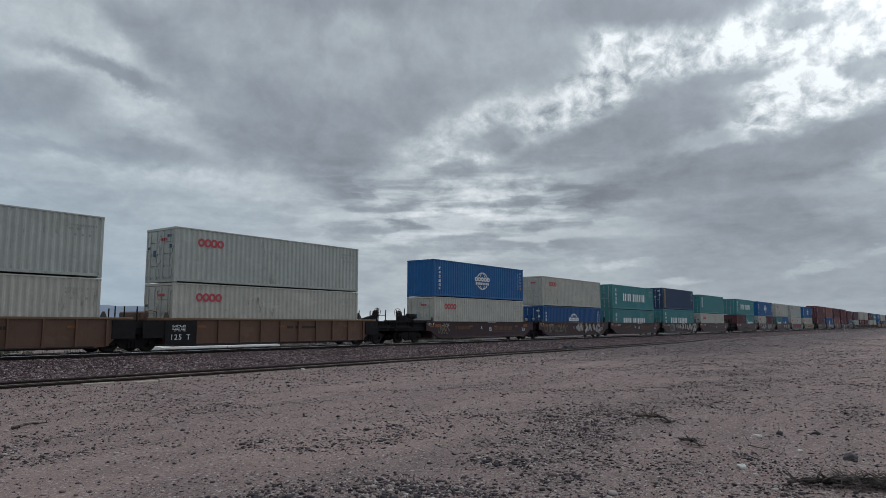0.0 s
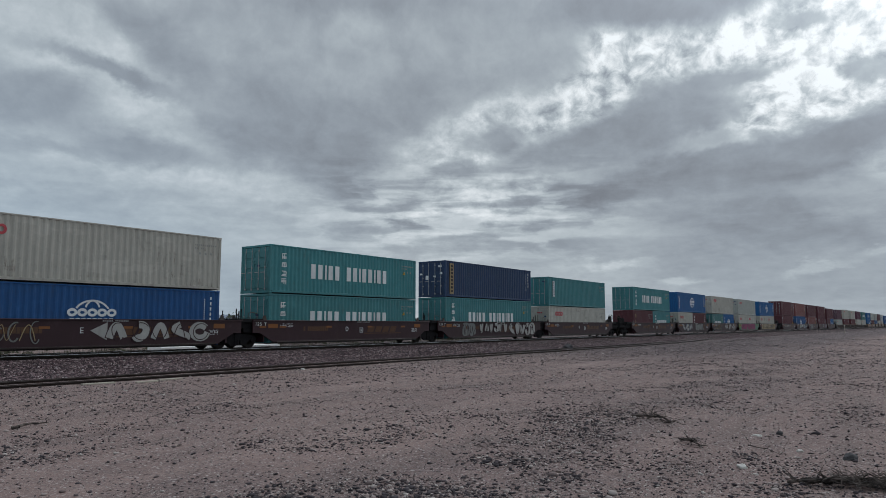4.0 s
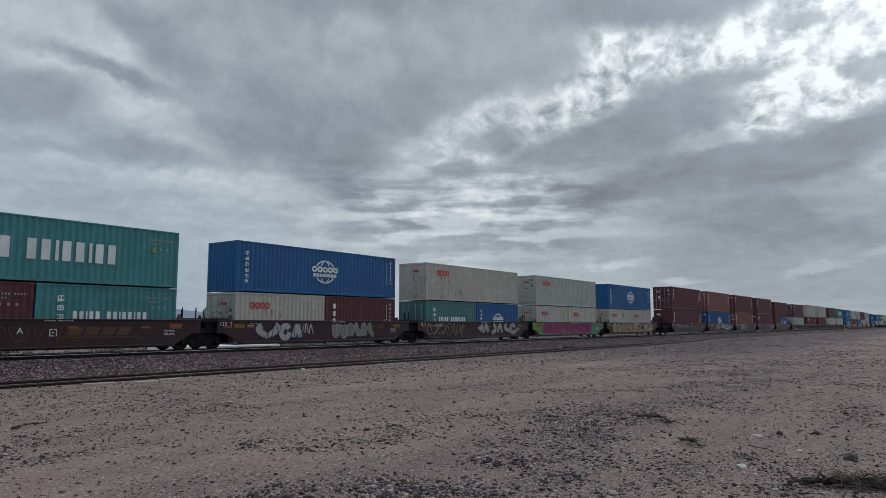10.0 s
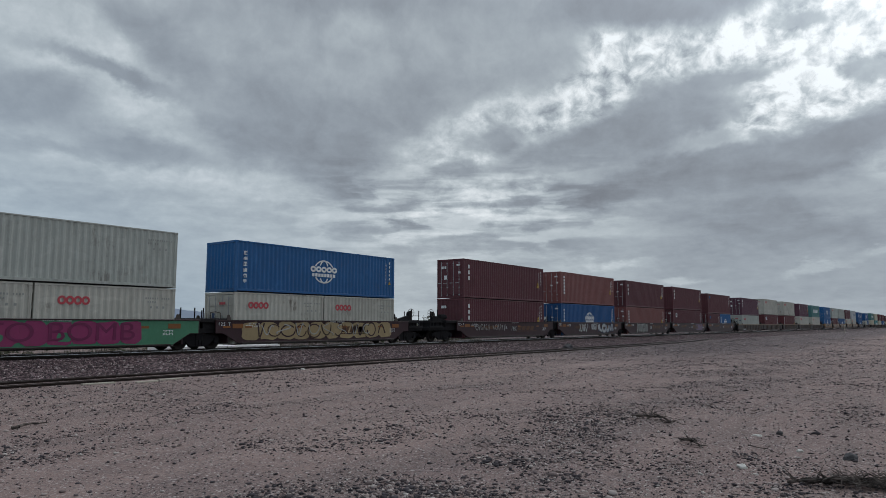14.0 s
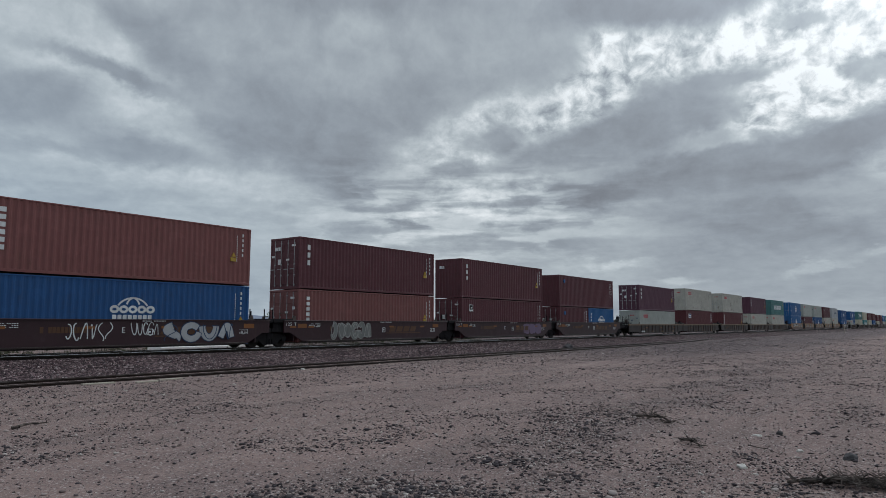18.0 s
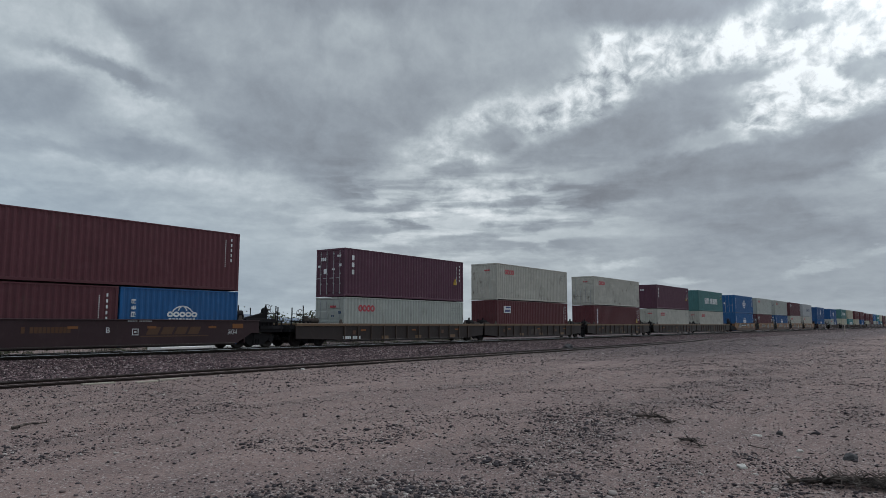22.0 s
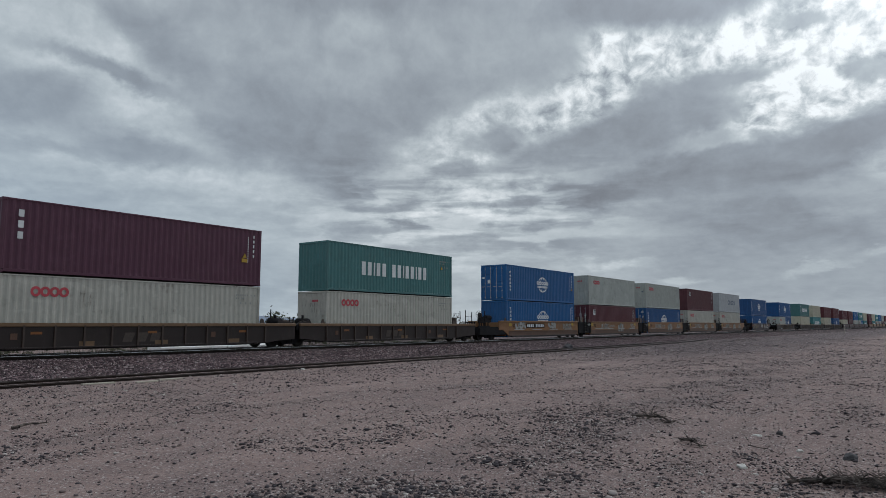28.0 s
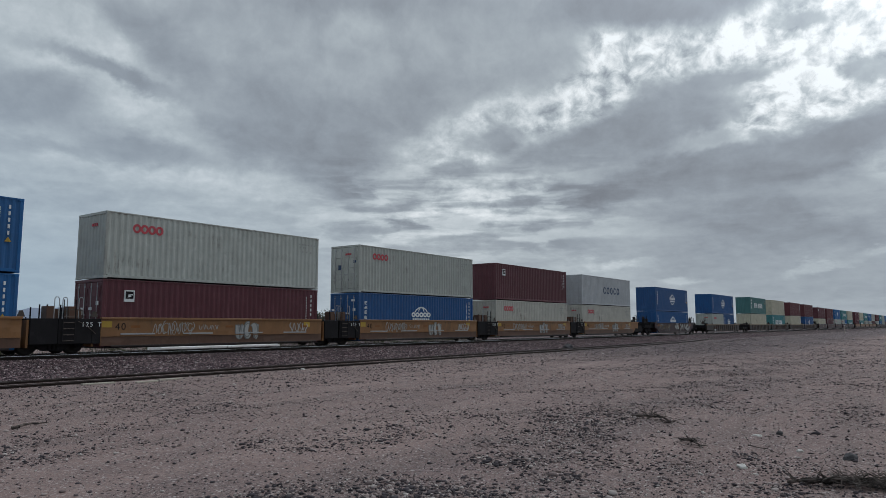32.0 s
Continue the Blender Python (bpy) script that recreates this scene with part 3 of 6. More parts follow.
rail("near_rail", "steel main-line rail with a bright worn head", TRACK_Y - 0.755, RAIL_Z, M["rail_top"])
rail("far_rail", "steel main-line rail with a bright worn head", TRACK_Y + 0.755, RAIL_Z, M["rail_top"])
rail("siding_rail", "dull rusty siding rail half sunk in dirt", 20.75, 0.10, M["rail_dull"], -90, 98, True)
rail("siding_rail", "dull rusty siding rail half sunk in dirt", 22.19, 0.10, M["rail_dull"], -90, 98, True)


def ties():
    me = shape("tie", cuboid(-0.11, 0.11, -1.3, 1.3, -0.18, 0.0, 0.012), M["timber"])
    for i in range(150):
        part("tie", me, None, bed, at=(4 + 0.54 * i, TRACK_Y + random.uniform(-0.04, 0.04), RAIL_Z - 0.185))


# ---- loose stones ----
def stones(name, label, where, material, parent=None, detail=1):
    """Many angular stones as one mesh; where: rows of x, y, z, size."""
    if detail:
        g = (1 + 5 ** 0.5) / 2
        base = np.array([(-1, g, 0), (1, g, 0), (-1, -g, 0), (1, -g, 0), (0, -1, g), (0, 1, g), (0, -1, -g), (0, 1, -g), (g, 0, -1), (g, 0, 1), (-g, 0, -1), (-g, 0, 1)]) / 1.9
        tri = np.array([(0, 11, 5), (0, 5, 1), (0, 1, 7), (0, 7, 10), (0, 10, 11), (1, 5, 9), (5, 11, 4), (11, 10, 2), (10, 7, 6), (7, 1, 8), (3, 9, 4), (3, 4, 2), (3, 2, 6), (3, 6, 8), (3, 8, 9), (4, 9, 5), (2, 4, 11), (6, 2, 10), (8, 6, 7), (9, 8, 1)])
    else:
        base = np.array([(1, 0, 0), (-1, 0, 0), (0, 1, 0), (0, -1, 0), (0, 0, 1), (0, 0, -1)], float)
        tri = np.array([(0, 2, 4), (2, 1, 4), (1, 3, 4), (3, 0, 4), (2, 0, 5), (1, 2, 5), (3, 1, 5), (0, 3, 5)])
    rng = np.random.default_rng(len(where))
    k, b = len(where), len(base)
    v = base[None] * rng.uniform(0.55, 1.25, (k, b, 1)) * rng.uniform(0.6, 1.3, (k, 1, 3)) * np.array([1, 1, 0.5])
    a = rng.uniform(0, 6.283, k)
    c, s = np.cos(a)[:, None], np.sin(a)[:, None]
    v = np.stack([v[..., 0] * c - v[..., 1] * s, v[..., 0] * s + v[..., 1] * c, v[..., 2]], -1)
    v = v * (where[:, 3] * 0.5)[:, None, None] + where[:, None, :3]
    f = (tri[None] + (np.arange(k) * b)[:, None, None]).reshape(-1)
    me = bpy.data.meshes.new(name)
    me.vertices.add(k * b)
    me.vertices.foreach_set("co", v.reshape(-1))
    me.loops.add(len(f))
    me.loops.foreach_set("vertex_index", f)
    me.polygons.add(len(f) // 3)
    me.polygons.foreach_set("loop_start", np.arange(0, len(f), 3))
    me.update(calc_edges=True)
    me.materials.append(material)
    ob = new(name, me)
    ob.parent = parent
    return tagged(ob, label, "" if parent else "gravel", kind="stuff")


def bed_height(y):
    return np.interp(y, [21.9, 23.6, 25.2, 26.6, 27.9, 28.5, 31.6], [-0.05, 0.05, 0.12, 0.22, 0.32, 0.36, 0.36])


def scatter():
    rng = np.random.default_rng(5)
    rows = []
    # gravel on the open ground, thicker in drifts
    while len(rows) < 88000:
        far = 5.2 + 34 * rng.random() ** 1.5
        a = radians(rng.uniform(16, 91))
        x, y = far * math.sin(a), far * math.cos(a)
        if y > 20.2 or y < -1:
            continue
        drift = noise.noise((x * 0.28, y * 0.45, 2.0)) + 0.6 * noise.noise((x * 1.1, y * 1.5, 7.0))
        shoulder = math.exp(-((y - 0.09 * x - 3.8 + 1.2 * noise.noise((x * 0.2, y * 0.3, 9.0))) / 2.0) ** 2)
        k = min(1.0, max(0.0, (0.7 * drift + 0.38 * shoulder + 0.10) / 0.75))
        if rng.random() > 0.06 + 0.85 * k * k:
            continue
        size = min(0.11, 0.011 + (0.008 + 0.008 * k) * rng.exponential(1.0) + (0.05 * rng.random() if rng.random() < 0.015 else 0))
        rows.append((x, y, lump(x, y) + 0.12 * size, size))
    while len(rows) < 97000:
        far, a = 0.4 + 17 * rng.random() ** 0.8, rng.uniform(0, 6.283)
        x, y = far * math.sin(a), far * math.cos(a)
        size = 0.012 + 0.014 * rng.exponential(1.0)
        rows.append((x, y, lump(x, y) + 0.12 * size, size))
    rows = np.array(rows)
    close = np.hypot(rows[:, 0], rows[:, 1]) < 14.0
    stones("gravel", "scattered grey and brown gravel on the soil", rows[close], M["stone"])
    out = []
    while len(out) < 36000:
        far, a = 10 + 87 * rng.random() ** 1.6, radians(rng.uniform(16, 90))
        x, y = far * math.sin(a), far * math.cos(a)
        if y > 21.5:
            continue
        k = noise.noise((x * 0.12, y * 0.25, 4.0)) + 0.5 * noise.noise((x * 0.5, y * 0.9, 1.0)) + (0.5 if y > 14 else 0.0)
        if rng.random() < (0.35 + 0.6 * k) * min(1.0, (far - 8) / 24):
            out.append((x, y, lump(x, y) + 0.01, 0.016 + 0.009 * min(1.0, far / 40) + 0.022 * rng.exponential(1.0) * (0.7 + far / 70)))
    stones("gravel", "thinly scattered gravel farther out on the soil", np.vstack([rows[~close], np.array(out)]), M["stone"], None, 0)
    k = 60000
    x = 2 + 120 * rng.random(k) ** 1.7
    y = rng.uniform(21.6, 28.9, k)
    pts = np.stack([x, y, bed_height(y) + 0.01, rng.uniform(0.05, 0.14, k)], 1)
    stones("loose_ballast", "", pts, M["ballast_stone"], bed, 0)


scatter()


# ---- containers ----
HIGH, LOW, WIDE = 2.896, 2.591, 2.438
LONG = {40: 12.192, 20: 6.058}
SHARED = {}


def shared(key, make, material, smooth=False):
    if key not in SHARED:
        SHARED[key] = shape(key[0], make(), material, smooth)
    return SHARED[key]


def ripple(length, height, flip):
    """A corrugated steel sheet in x and z; the ribs stand proud of the sheet."""
    bm = bmesh.new()
    pitch = 0.278
    count = round(length / pitch)
    pitch = length / count
    prof = []
    for i in range(count):
        x = i * pitch
        prof += [(x, 0.0), (x + 0.25 * pitch, 0.0), (x + 0.5 * pitch, 0.036), (x + 0.75 * pitch, 0.036)]
    prof.append((length, 0.0))
    lo = [bm.verts.new((x, y * flip, 0)) for x, y in prof]
    hi = [bm.verts.new((x, y * flip, height)) for x, y in prof]
    for i in range(len(prof) - 1):
        bm.faces.new((lo[i], lo[i + 1], hi[i + 1], hi[i]))
    return bm


def container(s, z, size, h, colour, ends="door", mark="", label="", group="containers on the train"):
    L = LONG[size]
    m = M[colour]
    worn = M[colour + "_worn"] if colour + "_worn" in M else m
    ob = blank("container", label, "container", group)
    ob.location = (s, TRACK_Y, z)
    side_h = h - 0.16 - 0.06
    side = shared(("side_panel", size, h, colour), lambda: ripple(L - 0.2, side_h, 1), m)
    p = part("side_panel", side, None, ob, at=(0.1, -WIDE / 2 + 0.012, 0.16))
    part("side_panel", shared(("side_panel_far", size, h, colour), lambda: ripple(L - 0.2, side_h, -1), m), None, ob, at=(0.1, WIDE / 2 - 0.012, 0.16))
    if s > 530:
        def whole():
            bm = bmesh.new()
            for x in (0.0, L - 0.17):
                for y in (-WIDE / 2, WIDE / 2 - 0.16):
                    box(bm, x, x + 0.17, y, y + 0.16, 0, h)
            for y in (-WIDE / 2, WIDE / 2 - 0.06):
                for zz in (0.05, h - 0.11):
                    box(bm, 0.17, L - 0.17, y, y + 0.06, zz, zz + 0.11)
            return bm
        part("frame", shared(("frame", size, h, colour), whole, m), None, ob)
    for x in (0.0, L - 0.13) if s <= 530 else ():
        for y in (-WIDE / 2, WIDE / 2 - 0.13):
            part("corner_post", shared(("corner_post", h, colour), lambda: cuboid(0, 0.13, 0, 0.13, 0.118, h - 0.118, 0.012), worn), None, ob, at=(x, y, 0))
    for x in (-0.006, L - 0.172) if s <= 530 else ():
        for y in (-WIDE / 2 - 0.006, WIDE / 2 - 0.156):
            for zz in (0.0, h - 0.118):
                part("corner_casting", shared(("corner_casting", colour), lambda: cuboid(0, 0.178, 0, 0.162, 0, 0.118, 0.014), worn), None, ob, at=(x, y, zz))
    for y in (-WIDE / 2, WIDE / 2 - 0.06) if s <= 530 else ():
        part("bottom_rail", shared(("bottom_rail", size, colour), lambda: cuboid(0.17, L - 0.17, 0, 0.06, 0.045, 0.16, 0.006), worn), None, ob, at=(0, y, 0))
        part("top_rail", shared(("top_rail", size, colour), lambda: cuboid(0.17, L - 0.17, 0, 0.06, -0.06, 0.0, 0.006), m), None, ob, at=(0, y, h - 0.004))
    part("roof", shared(("roof", size, colour), lambda: cuboid(0.06, L - 0.06, -WIDE / 2 + 0.05, WIDE / 2 - 0.05, -0.03, -0.012), m), None, ob, at=(0, 0, h))
    part("floor", shared(("container_floor", size), lambda: cuboid(0.1, L - 0.1, -WIDE / 2 + 0.07, WIDE / 2 - 0.07, 0.13, 0.158), M["timber"]), None, ob)
    # the end towards the locomotive and the one behind
    for x, kind in ((0.0, ends), (L, "wall" if ends == "door" else "door")):
        inward = 1 if x == 0 else -1
        part("end_sill", shared(("end_sill", colour), lambda: cuboid(0, 0.1, -WIDE / 2 + 0.16, WIDE / 2 - 0.16, 0.012, 0.14, 0.006), m), None, ob, at=(x if x == 0 else x - 0.1, 0, 0))
        part("end_header", shared(("end_header", colour), lambda: cuboid(0, 0.1, -WIDE / 2 + 0.16, WIDE / 2 - 0.16, -0.12, -0.004, 0.006), m), None, ob, at=(x if x == 0 else x - 0.1, 0, h))
        if kind == "wall":
            w = part("end_panel", shared(("end_panel", h, colour), lambda: ripple(WIDE - 0.26, h - 0.27, 1), m), None, ob, at=(x + 0.014 * inward, 0, 0.145))
            w.rotation_euler = (0, 0, radians(-90 if inward > 0 else 90))
            w.location.y = (WIDE / 2 - 0.13) * inward
        else:
            for yy in (-WIDE / 2 + 0.135, 0.008):
                def leaf():
                    dh = h - 0.28
                    bm = cuboid(0.0, 0.045, 0, 1.08, 0, dh)
                    for i in range(4):
                        box(bm, -0.03, 0.0, 0.09, 0.99, 0.10 + i * (dh - 0.1) / 4, (i + 1) * (dh - 0.1) / 4 - 0.05, 0.012)
                        for yh in (0.0, 0.98):
                            box(bm, -0.045, -0.002, yh, yh + 0.1, 0.2 + i * (dh - 0.4) / 3 - 0.05, 0.2 + i * (dh - 0.4) / 3 + 0.05)
                    return bm
                d = part("door", shared(("door", h, colour), leaf, m), None, ob, at=(x + 0.02 * inward, yy, 0.145))
                if inward < 0:
                    d.rotation_euler = (0, 0, math.pi)
                    d.location.y = yy + 1.08
                for ry in (0.26, 0.78) if s <= 530 else ():
                    def rod():
                        bm = bmesh.new()
                        tube(bm, (-0.045, 0, 0.0), (-0.045, 0, h - 0.30), 0.018, 6)
                        for zz in (0.05, 0.6, 1.2, h - 0.5):
                            box(bm, -0.055, -0.012, -0.045, 0.045, zz, zz + 0.07)
                        box(bm, -0.07, -0.05, 0.0, 0.32, 0.95, 0.99)
                        return bm
                    part("lock_rod", shared(("lock_rod", h), rod, M["zinc"]), None, d, "galvanised locking rod with handle", at=(0, ry, 0))
    if ends == "door" and s <= 470:
        tone = "white" if colour in ("maroon", "plum", "brick", "red", "navy", "blue", "deep") else "navy"
        rng = random.Random(int(s * 7 + z * 31))
        for y, zz, w, hh in ((-0.95, 0.62, 0.2, 0.16), (-0.4, 0.55, 0.24, 0.1), (0.28, 0.48, 0.26, 0.3), (0.85, 0.62, 0.2, 0.12), (-0.9, 0.82, 0.3, 0.12)):
            if rng.random() < (0.75 if tone == "white" else 0.3):
                piece(ob, "door_placard", (w, hh), lambda: cuboid(0, 0.02, 0, w, 0, hh), tone, (-0.03, y, zz * h))
    if mark:
        MARKS[mark](ob, L, h)
    MOVING.append((ob, s, z))
    return ob


def piece(ob, name, key, make, colour, at, label=""):
    return part(name, shared((name, colour) + key, make, M[colour]), None, ob, label, at)


def block(ob, x, z, w, h, colour="white", name="letter_block", y=None, thick=0.012):
    """One plain block that stands for a letter."""
    piece(ob, name, (round(w, 3), round(h, 3), thick), lambda: cuboid(0, w, 0, thick, 0, h, min(0.012, w * 0.2)), colour, (x, FRONT + 0.038 if y is None else y, z))


def loop(ob, x, z, rx, rz, thick, a=0.0, b=360.0, colour="white", name="letter_ring", n=16):
    """One plain ring that stands for a letter."""
    piece(ob, name, (round(rx, 3), round(rz, 3), round(thick, 3), a, b), lambda: ring(bmesh.new(), 0, 0, rx, rz, thick, 0, 0.012, a, b, n), colour, (x, FRONT + 0.038, z))


FRONT = -WIDE / 2 - 0.036


def hazard(ob, x, z, size=0.24):
    piece(ob, "warning_triangle", (size,), lambda: slab(bmesh.new(), [(0, 0), (size, 0), (size / 2, size * 0.86)], 0, 0.05), "sticker", (x, FRONT, z), "yellow warning triangle")


def small_print(ob, L, h, material="white"):
    """Rows of small unreadable print high at the rear end of the side."""
    bm = bmesh.new()
    rng = random.Random(int(h * 100) + int(L))
    for r, k in ((0, 11), (1, 5)):
        for i in range(k):
            if rng.random() < 0.85:
                box(bm, L - 1.45 + i * 0.11, L - 1.40 + i * 0.11, FRONT + 0.038, FRONT + 0.05, h - 0.5 - r * 0.16, h - 0.42 - r * 0.16)
    for i in range(3):
        box(bm, L - 1.22 + i * 0.3, L - 1.13 + i * 0.3, FRONT + 0.038, FRONT + 0.05, h - 0.91, h - 0.81)
    tagged(part("code_lettering", bm, M[material], ob, "small stencilled print"), kind="stuff")


def upright_print(ob, L, h):
    """Two thin columns of small print down the rear end of the side, with stickers."""
    bm = bmesh.new()
    for x, k, step, w in ((L - 0.52, 5, 0.25, 0.07), (L - 0.84, 15, 0.09, 0.035)):
        for i in range(k):
            box(bm, x, x + w, FRONT + 0.03, FRONT + 0.05, h - 0.45 - i * step, h - 0.45 - i * step + 0.6 * step)
    tagged(part("code_lettering", bm, M["white"], ob, "small upright stencilled print"), kind="stuff")


def glyph(ob, x, z, size, seed, colour="white"):
    """A small crossed, framed shape of plain strokes."""
    rng = random.Random(seed)
    t = size * 0.13
    bm = bmesh.new()
    y0, y1 = FRONT + 0.03, FRONT + 0.05
    k = size / 2
    box(bm, -t / 2, t / 2, y0, y1, -0.75 * k, 0.75 * k)
    for r in sorted(rng.sample((-0.8, -0.45, -0.1, 0.25, 0.6, 0.85), 3)):
        w = k * rng.uniform(0.65, 1.0)
        box(bm, -w, w, y0 - 0.002, y1, r * k - t / 2, r * k + t / 2)
    for sgn in (-1, 1):
        if rng.random() < 0.7:
            box(bm, sgn * k * 0.75 - t / 2, sgn * k * 0.75 + t / 2, y0 - 0.004, y1, -k * rng.uniform(0.2, 0.9), k * rng.uniform(0.3, 0.8))
    me = shape("sign", bm, M[colour])
    part("sign", me, None, ob, "", (x, 0, z))


def mark_rings(ob, L, h):
    """Red logo of plain rings and a block."""
    z, k = h - 0.64, (0.81 if L > 8 else 0.72)
    x = 1.39 if L > 8 else 1.05
    for i in range(4):
        loop(ob, x + i * 0.44 * k, z, 0.235 * k, 0.25 * k, 0.125 * k, colour="logo_red", name="logo_ring")
    for i in range(3):
        piece(ob, "end_logo", (), lambda: cuboid(0, 0.03, 0, 0.13, 0, 0.12), "logo_red", (-0.05, -0.55 + i * 0.17, h - 0.62))
    small_print(ob, L, h, material="faint_gray")


def mark_globe(ob, L, h):
    """White globe of meridian bands over a row of plain shapes."""
    k = 0.92 if L > 8 else 0.70
    x, z = L * 0.497, h * 0.515
    for rx, a, b in ((0.86, 28, 152), (0.42, 34, 146), (0.86, 212, 328), (0.42, 218, 322)):
        loop(ob, x, z, rx * k, 0.72 * k, 0.085 * k, a, b, name="logo_band", n=36)
    for i in range(5):
        loop(ob, x + (i - 2) * 0.445 * k, z + 0.14 * k, 0.225 * k, 0.185 * k, 0.12 * k, name="letter_ring", n=16)
    for i in range(8):
        block(ob, x + (i - 4) * 0.25 * k + 0.02 * k, z - 0.32 * k, 0.19 * k, 0.2 * k)
    for i in range(6 if L > 8 else 4):
        glyph(ob, 0.62, h - 0.60 - i * 0.29, 0.23, 40 + i)
    if L > 8:
        upright_print(ob, L, h)
        hazard(ob, L - 0.6, h - 1.72, 0.22)


def mark_words(ob, L, h):
    mark_blocks(ob, L, h, 0)


def mark_blocks(ob, L, h, signs=4):
    """Two words as rows of tall white blocks, after a column of small signs."""
    k = 1.0 if L > 8 else 0.5
    x = 2.89 * k
    for n in (5, 8):
        for i in range(n):
            w = 0.42 if (n, i) not in ((5, 2), (8, 2), (8, 5)) else 0.16
            block(ob, x, h * 0.505 - 0.41 * k, w * 0.8 * k, 0.82 * k)
            x += (w + 0.11) * k
        x += 0.42 * k
    for i in range(signs):
        glyph(ob, 0.95, h - 0.60 - i * 0.45 * max(k, 0.8), 0.36 * max(k, 0.8), 60 + i)
    small_print(ob, L, h, material="faint")
    if L > 8:
        hazard(ob, L - 1.35, h - 1.02, 0.22)


def mark_column(ob, L, h, n=3, size=0.43):
    for i in range(n):
        zz = h - 0.33 - (i + 0.86) * size
        block(ob, 0.6, zz, 0.2 if n == 3 else 0.24, size * 0.66)
    upright_print(ob, L, h)
    piece(ob, "warning_sticker", (), lambda: cuboid(0, 0.32, 0, 0.05, 0, 0.19), "sticker", (L - 1.2, FRONT, h - 1.72), "yellow warning sticker")
    hazard(ob, L - 1.15, h - 1.48)
    if n == 3:
        for i in range(3):
            piece(ob, "end_logo", (), lambda: cuboid(0, 0.03, 0, 0.11, 0, 0.2), "white", (-0.05, 0.35 + i * 0.16, h - 0.72))


def mark_letters6(ob, L, h):
    mark_column(ob, L, h, 6, 0.29)


def mark_panel(ob, L, h):
    """A pale upright name panel with dark blocks."""
    part("name_panel", cuboid(0.8, 1.08, FRONT - 0.004, FRONT + 0.05, h - 1.75, h - 0.35), M["white"], ob, "pale upright panel")
    bm = bmesh.new()
    for i in range(8):
        box(bm, 0.86, 1.02, FRONT - 0.012, FRONT, h - 0.5 - i * 0.16, h - 0.4 - i * 0.16)
    tagged(part("panel_lettering", bm, M["navy"], ob), kind="stuff")
    small_print(ob, L, h, material="faint")


def mark_buff_panel(ob, L, h):
    part("name_panel", cuboid(0.52, 0.95, FRONT - 0.004, FRONT + 0.05, h - 2.35, h - 0.18), M["buff"], ob, "buff upright panel")
    bm = bmesh.new()
    for i in range(8):
        box(bm, 0.62, 0.85, FRONT - 0.012, FRONT, h - 0.46 - i * 0.255, h - 0.29 - i * 0.255)
    tagged(part("panel_lettering", bm, M["car_dark"], ob), kind="stuff")
    upright_print(ob, L, h)


def mark_badge(ob, L, h):
    part("badge", cuboid(0.95, 1.4, FRONT - 0.004, FRONT + 0.05, h - 0.95, h - 0.45), M["white"], ob, "small white-edged square badge")
    bm = bmesh.new()
    box(bm, 1.0, 1.35, FRONT - 0.012, FRONT, h - 0.82, h - 0.5)
    part("badge_face", bm, M["black"], ob)
    for i, w in enumerate((0.22, 0.16)):
        part("badge_stroke", slab(bmesh.new(), [(1.08 + 0.03 * (1 - i), h - 0.70 + i * -0.06), (1.08 + w, h - 0.66 + i * -0.06), (1.10 + w, h - 0.60 + i * -0.08), (1.1, h - 0.64 + i * -0.08)], FRONT - 0.018, FRONT - 0.01), M["white"], ob)
    upright_print(ob, L, h)


def mark_sign(ob, L, h):
    part("sign", cuboid(1.0, 2.0, FRONT - 0.01, FRONT + 0.05, h - 1.0, h - 0.45), M["white"], ob, "white sign with a dark blue band")
    bm = bmesh.new()
    for i in range(6):
        box(bm, 1.12 + i * 0.14, 1.22 + i * 0.14, FRONT - 0.018, FRONT - 0.006, h - 0.92, h - 0.74)
    box(bm, 1.25, 1.96, FRONT - 0.018, FRONT - 0.006, h - 0.62, h - 0.5)
    tagged(part("sign_lettering", bm, M["sign_blue"], ob), kind="stuff")
    upright_print(ob, L, h)


def mark_two(ob, L, h):
    """Two stacked outlined squares."""
    for i in range(2):
        loop(ob, 0.68, h - 0.62 - i * 0.6, 0.2, 0.24, 0.08, 45, 405 - 60 * i, "buff", "letter_ring", 4)
    small_print(ob, L, h, material="faint")


def mark_dot(ob, L, h):
    bm = bmesh.new()
    ring(bm, 1.0, h - 0.55, 0.17, 0.17, 0.165, FRONT, FRONT + 0.05)
    part("badge", bm, M["blue"], ob, "round blue badge")
    upright_print(ob, L, h)


def mark_dark(ob, L, h):
    for i in range(5):
        loop(ob, L * 0.44 + i * 0.86, h * 0.53, 0.33, 0.36, 0.13, 30 if i in (0, 3) else 0, 330 if i in (0, 3) else 360, "navy", "letter_ring", 14)


MARKS = {"rings": mark_rings, "globe": mark_globe, "blocks": mark_blocks, "words": mark_words, "column": mark_column, "letters": mark_letters6, "panel": mark_panel,
         "buff": mark_buff_panel, "badge": mark_badge, "sign": mark_sign, "two": mark_two, "dot": mark_dot, "dark": mark_dark, "print": upright_print}


# ---- railcars ----
WHEEL_R = 0.42


def revolve(prof, n=24):
    """A turned shape about the y axis; prof: rows of radius, y."""
    bm = bmesh.new()
    rows = [[bm.verts.new((r * math.cos(2 * math.pi * i / n), y, r * math.sin(2 * math.pi * i / n))) for i in range(n)] for r, y in prof]
    for p, q in zip(rows, rows[1:]):
        for i in range(n):
            bm.faces.new((p[i], p[(i + 1) % n], q[(i + 1) % n], q[i]))
    bm.faces.new(rows[0])
    bm.faces.new(rows[-1][::-1])
    return bm


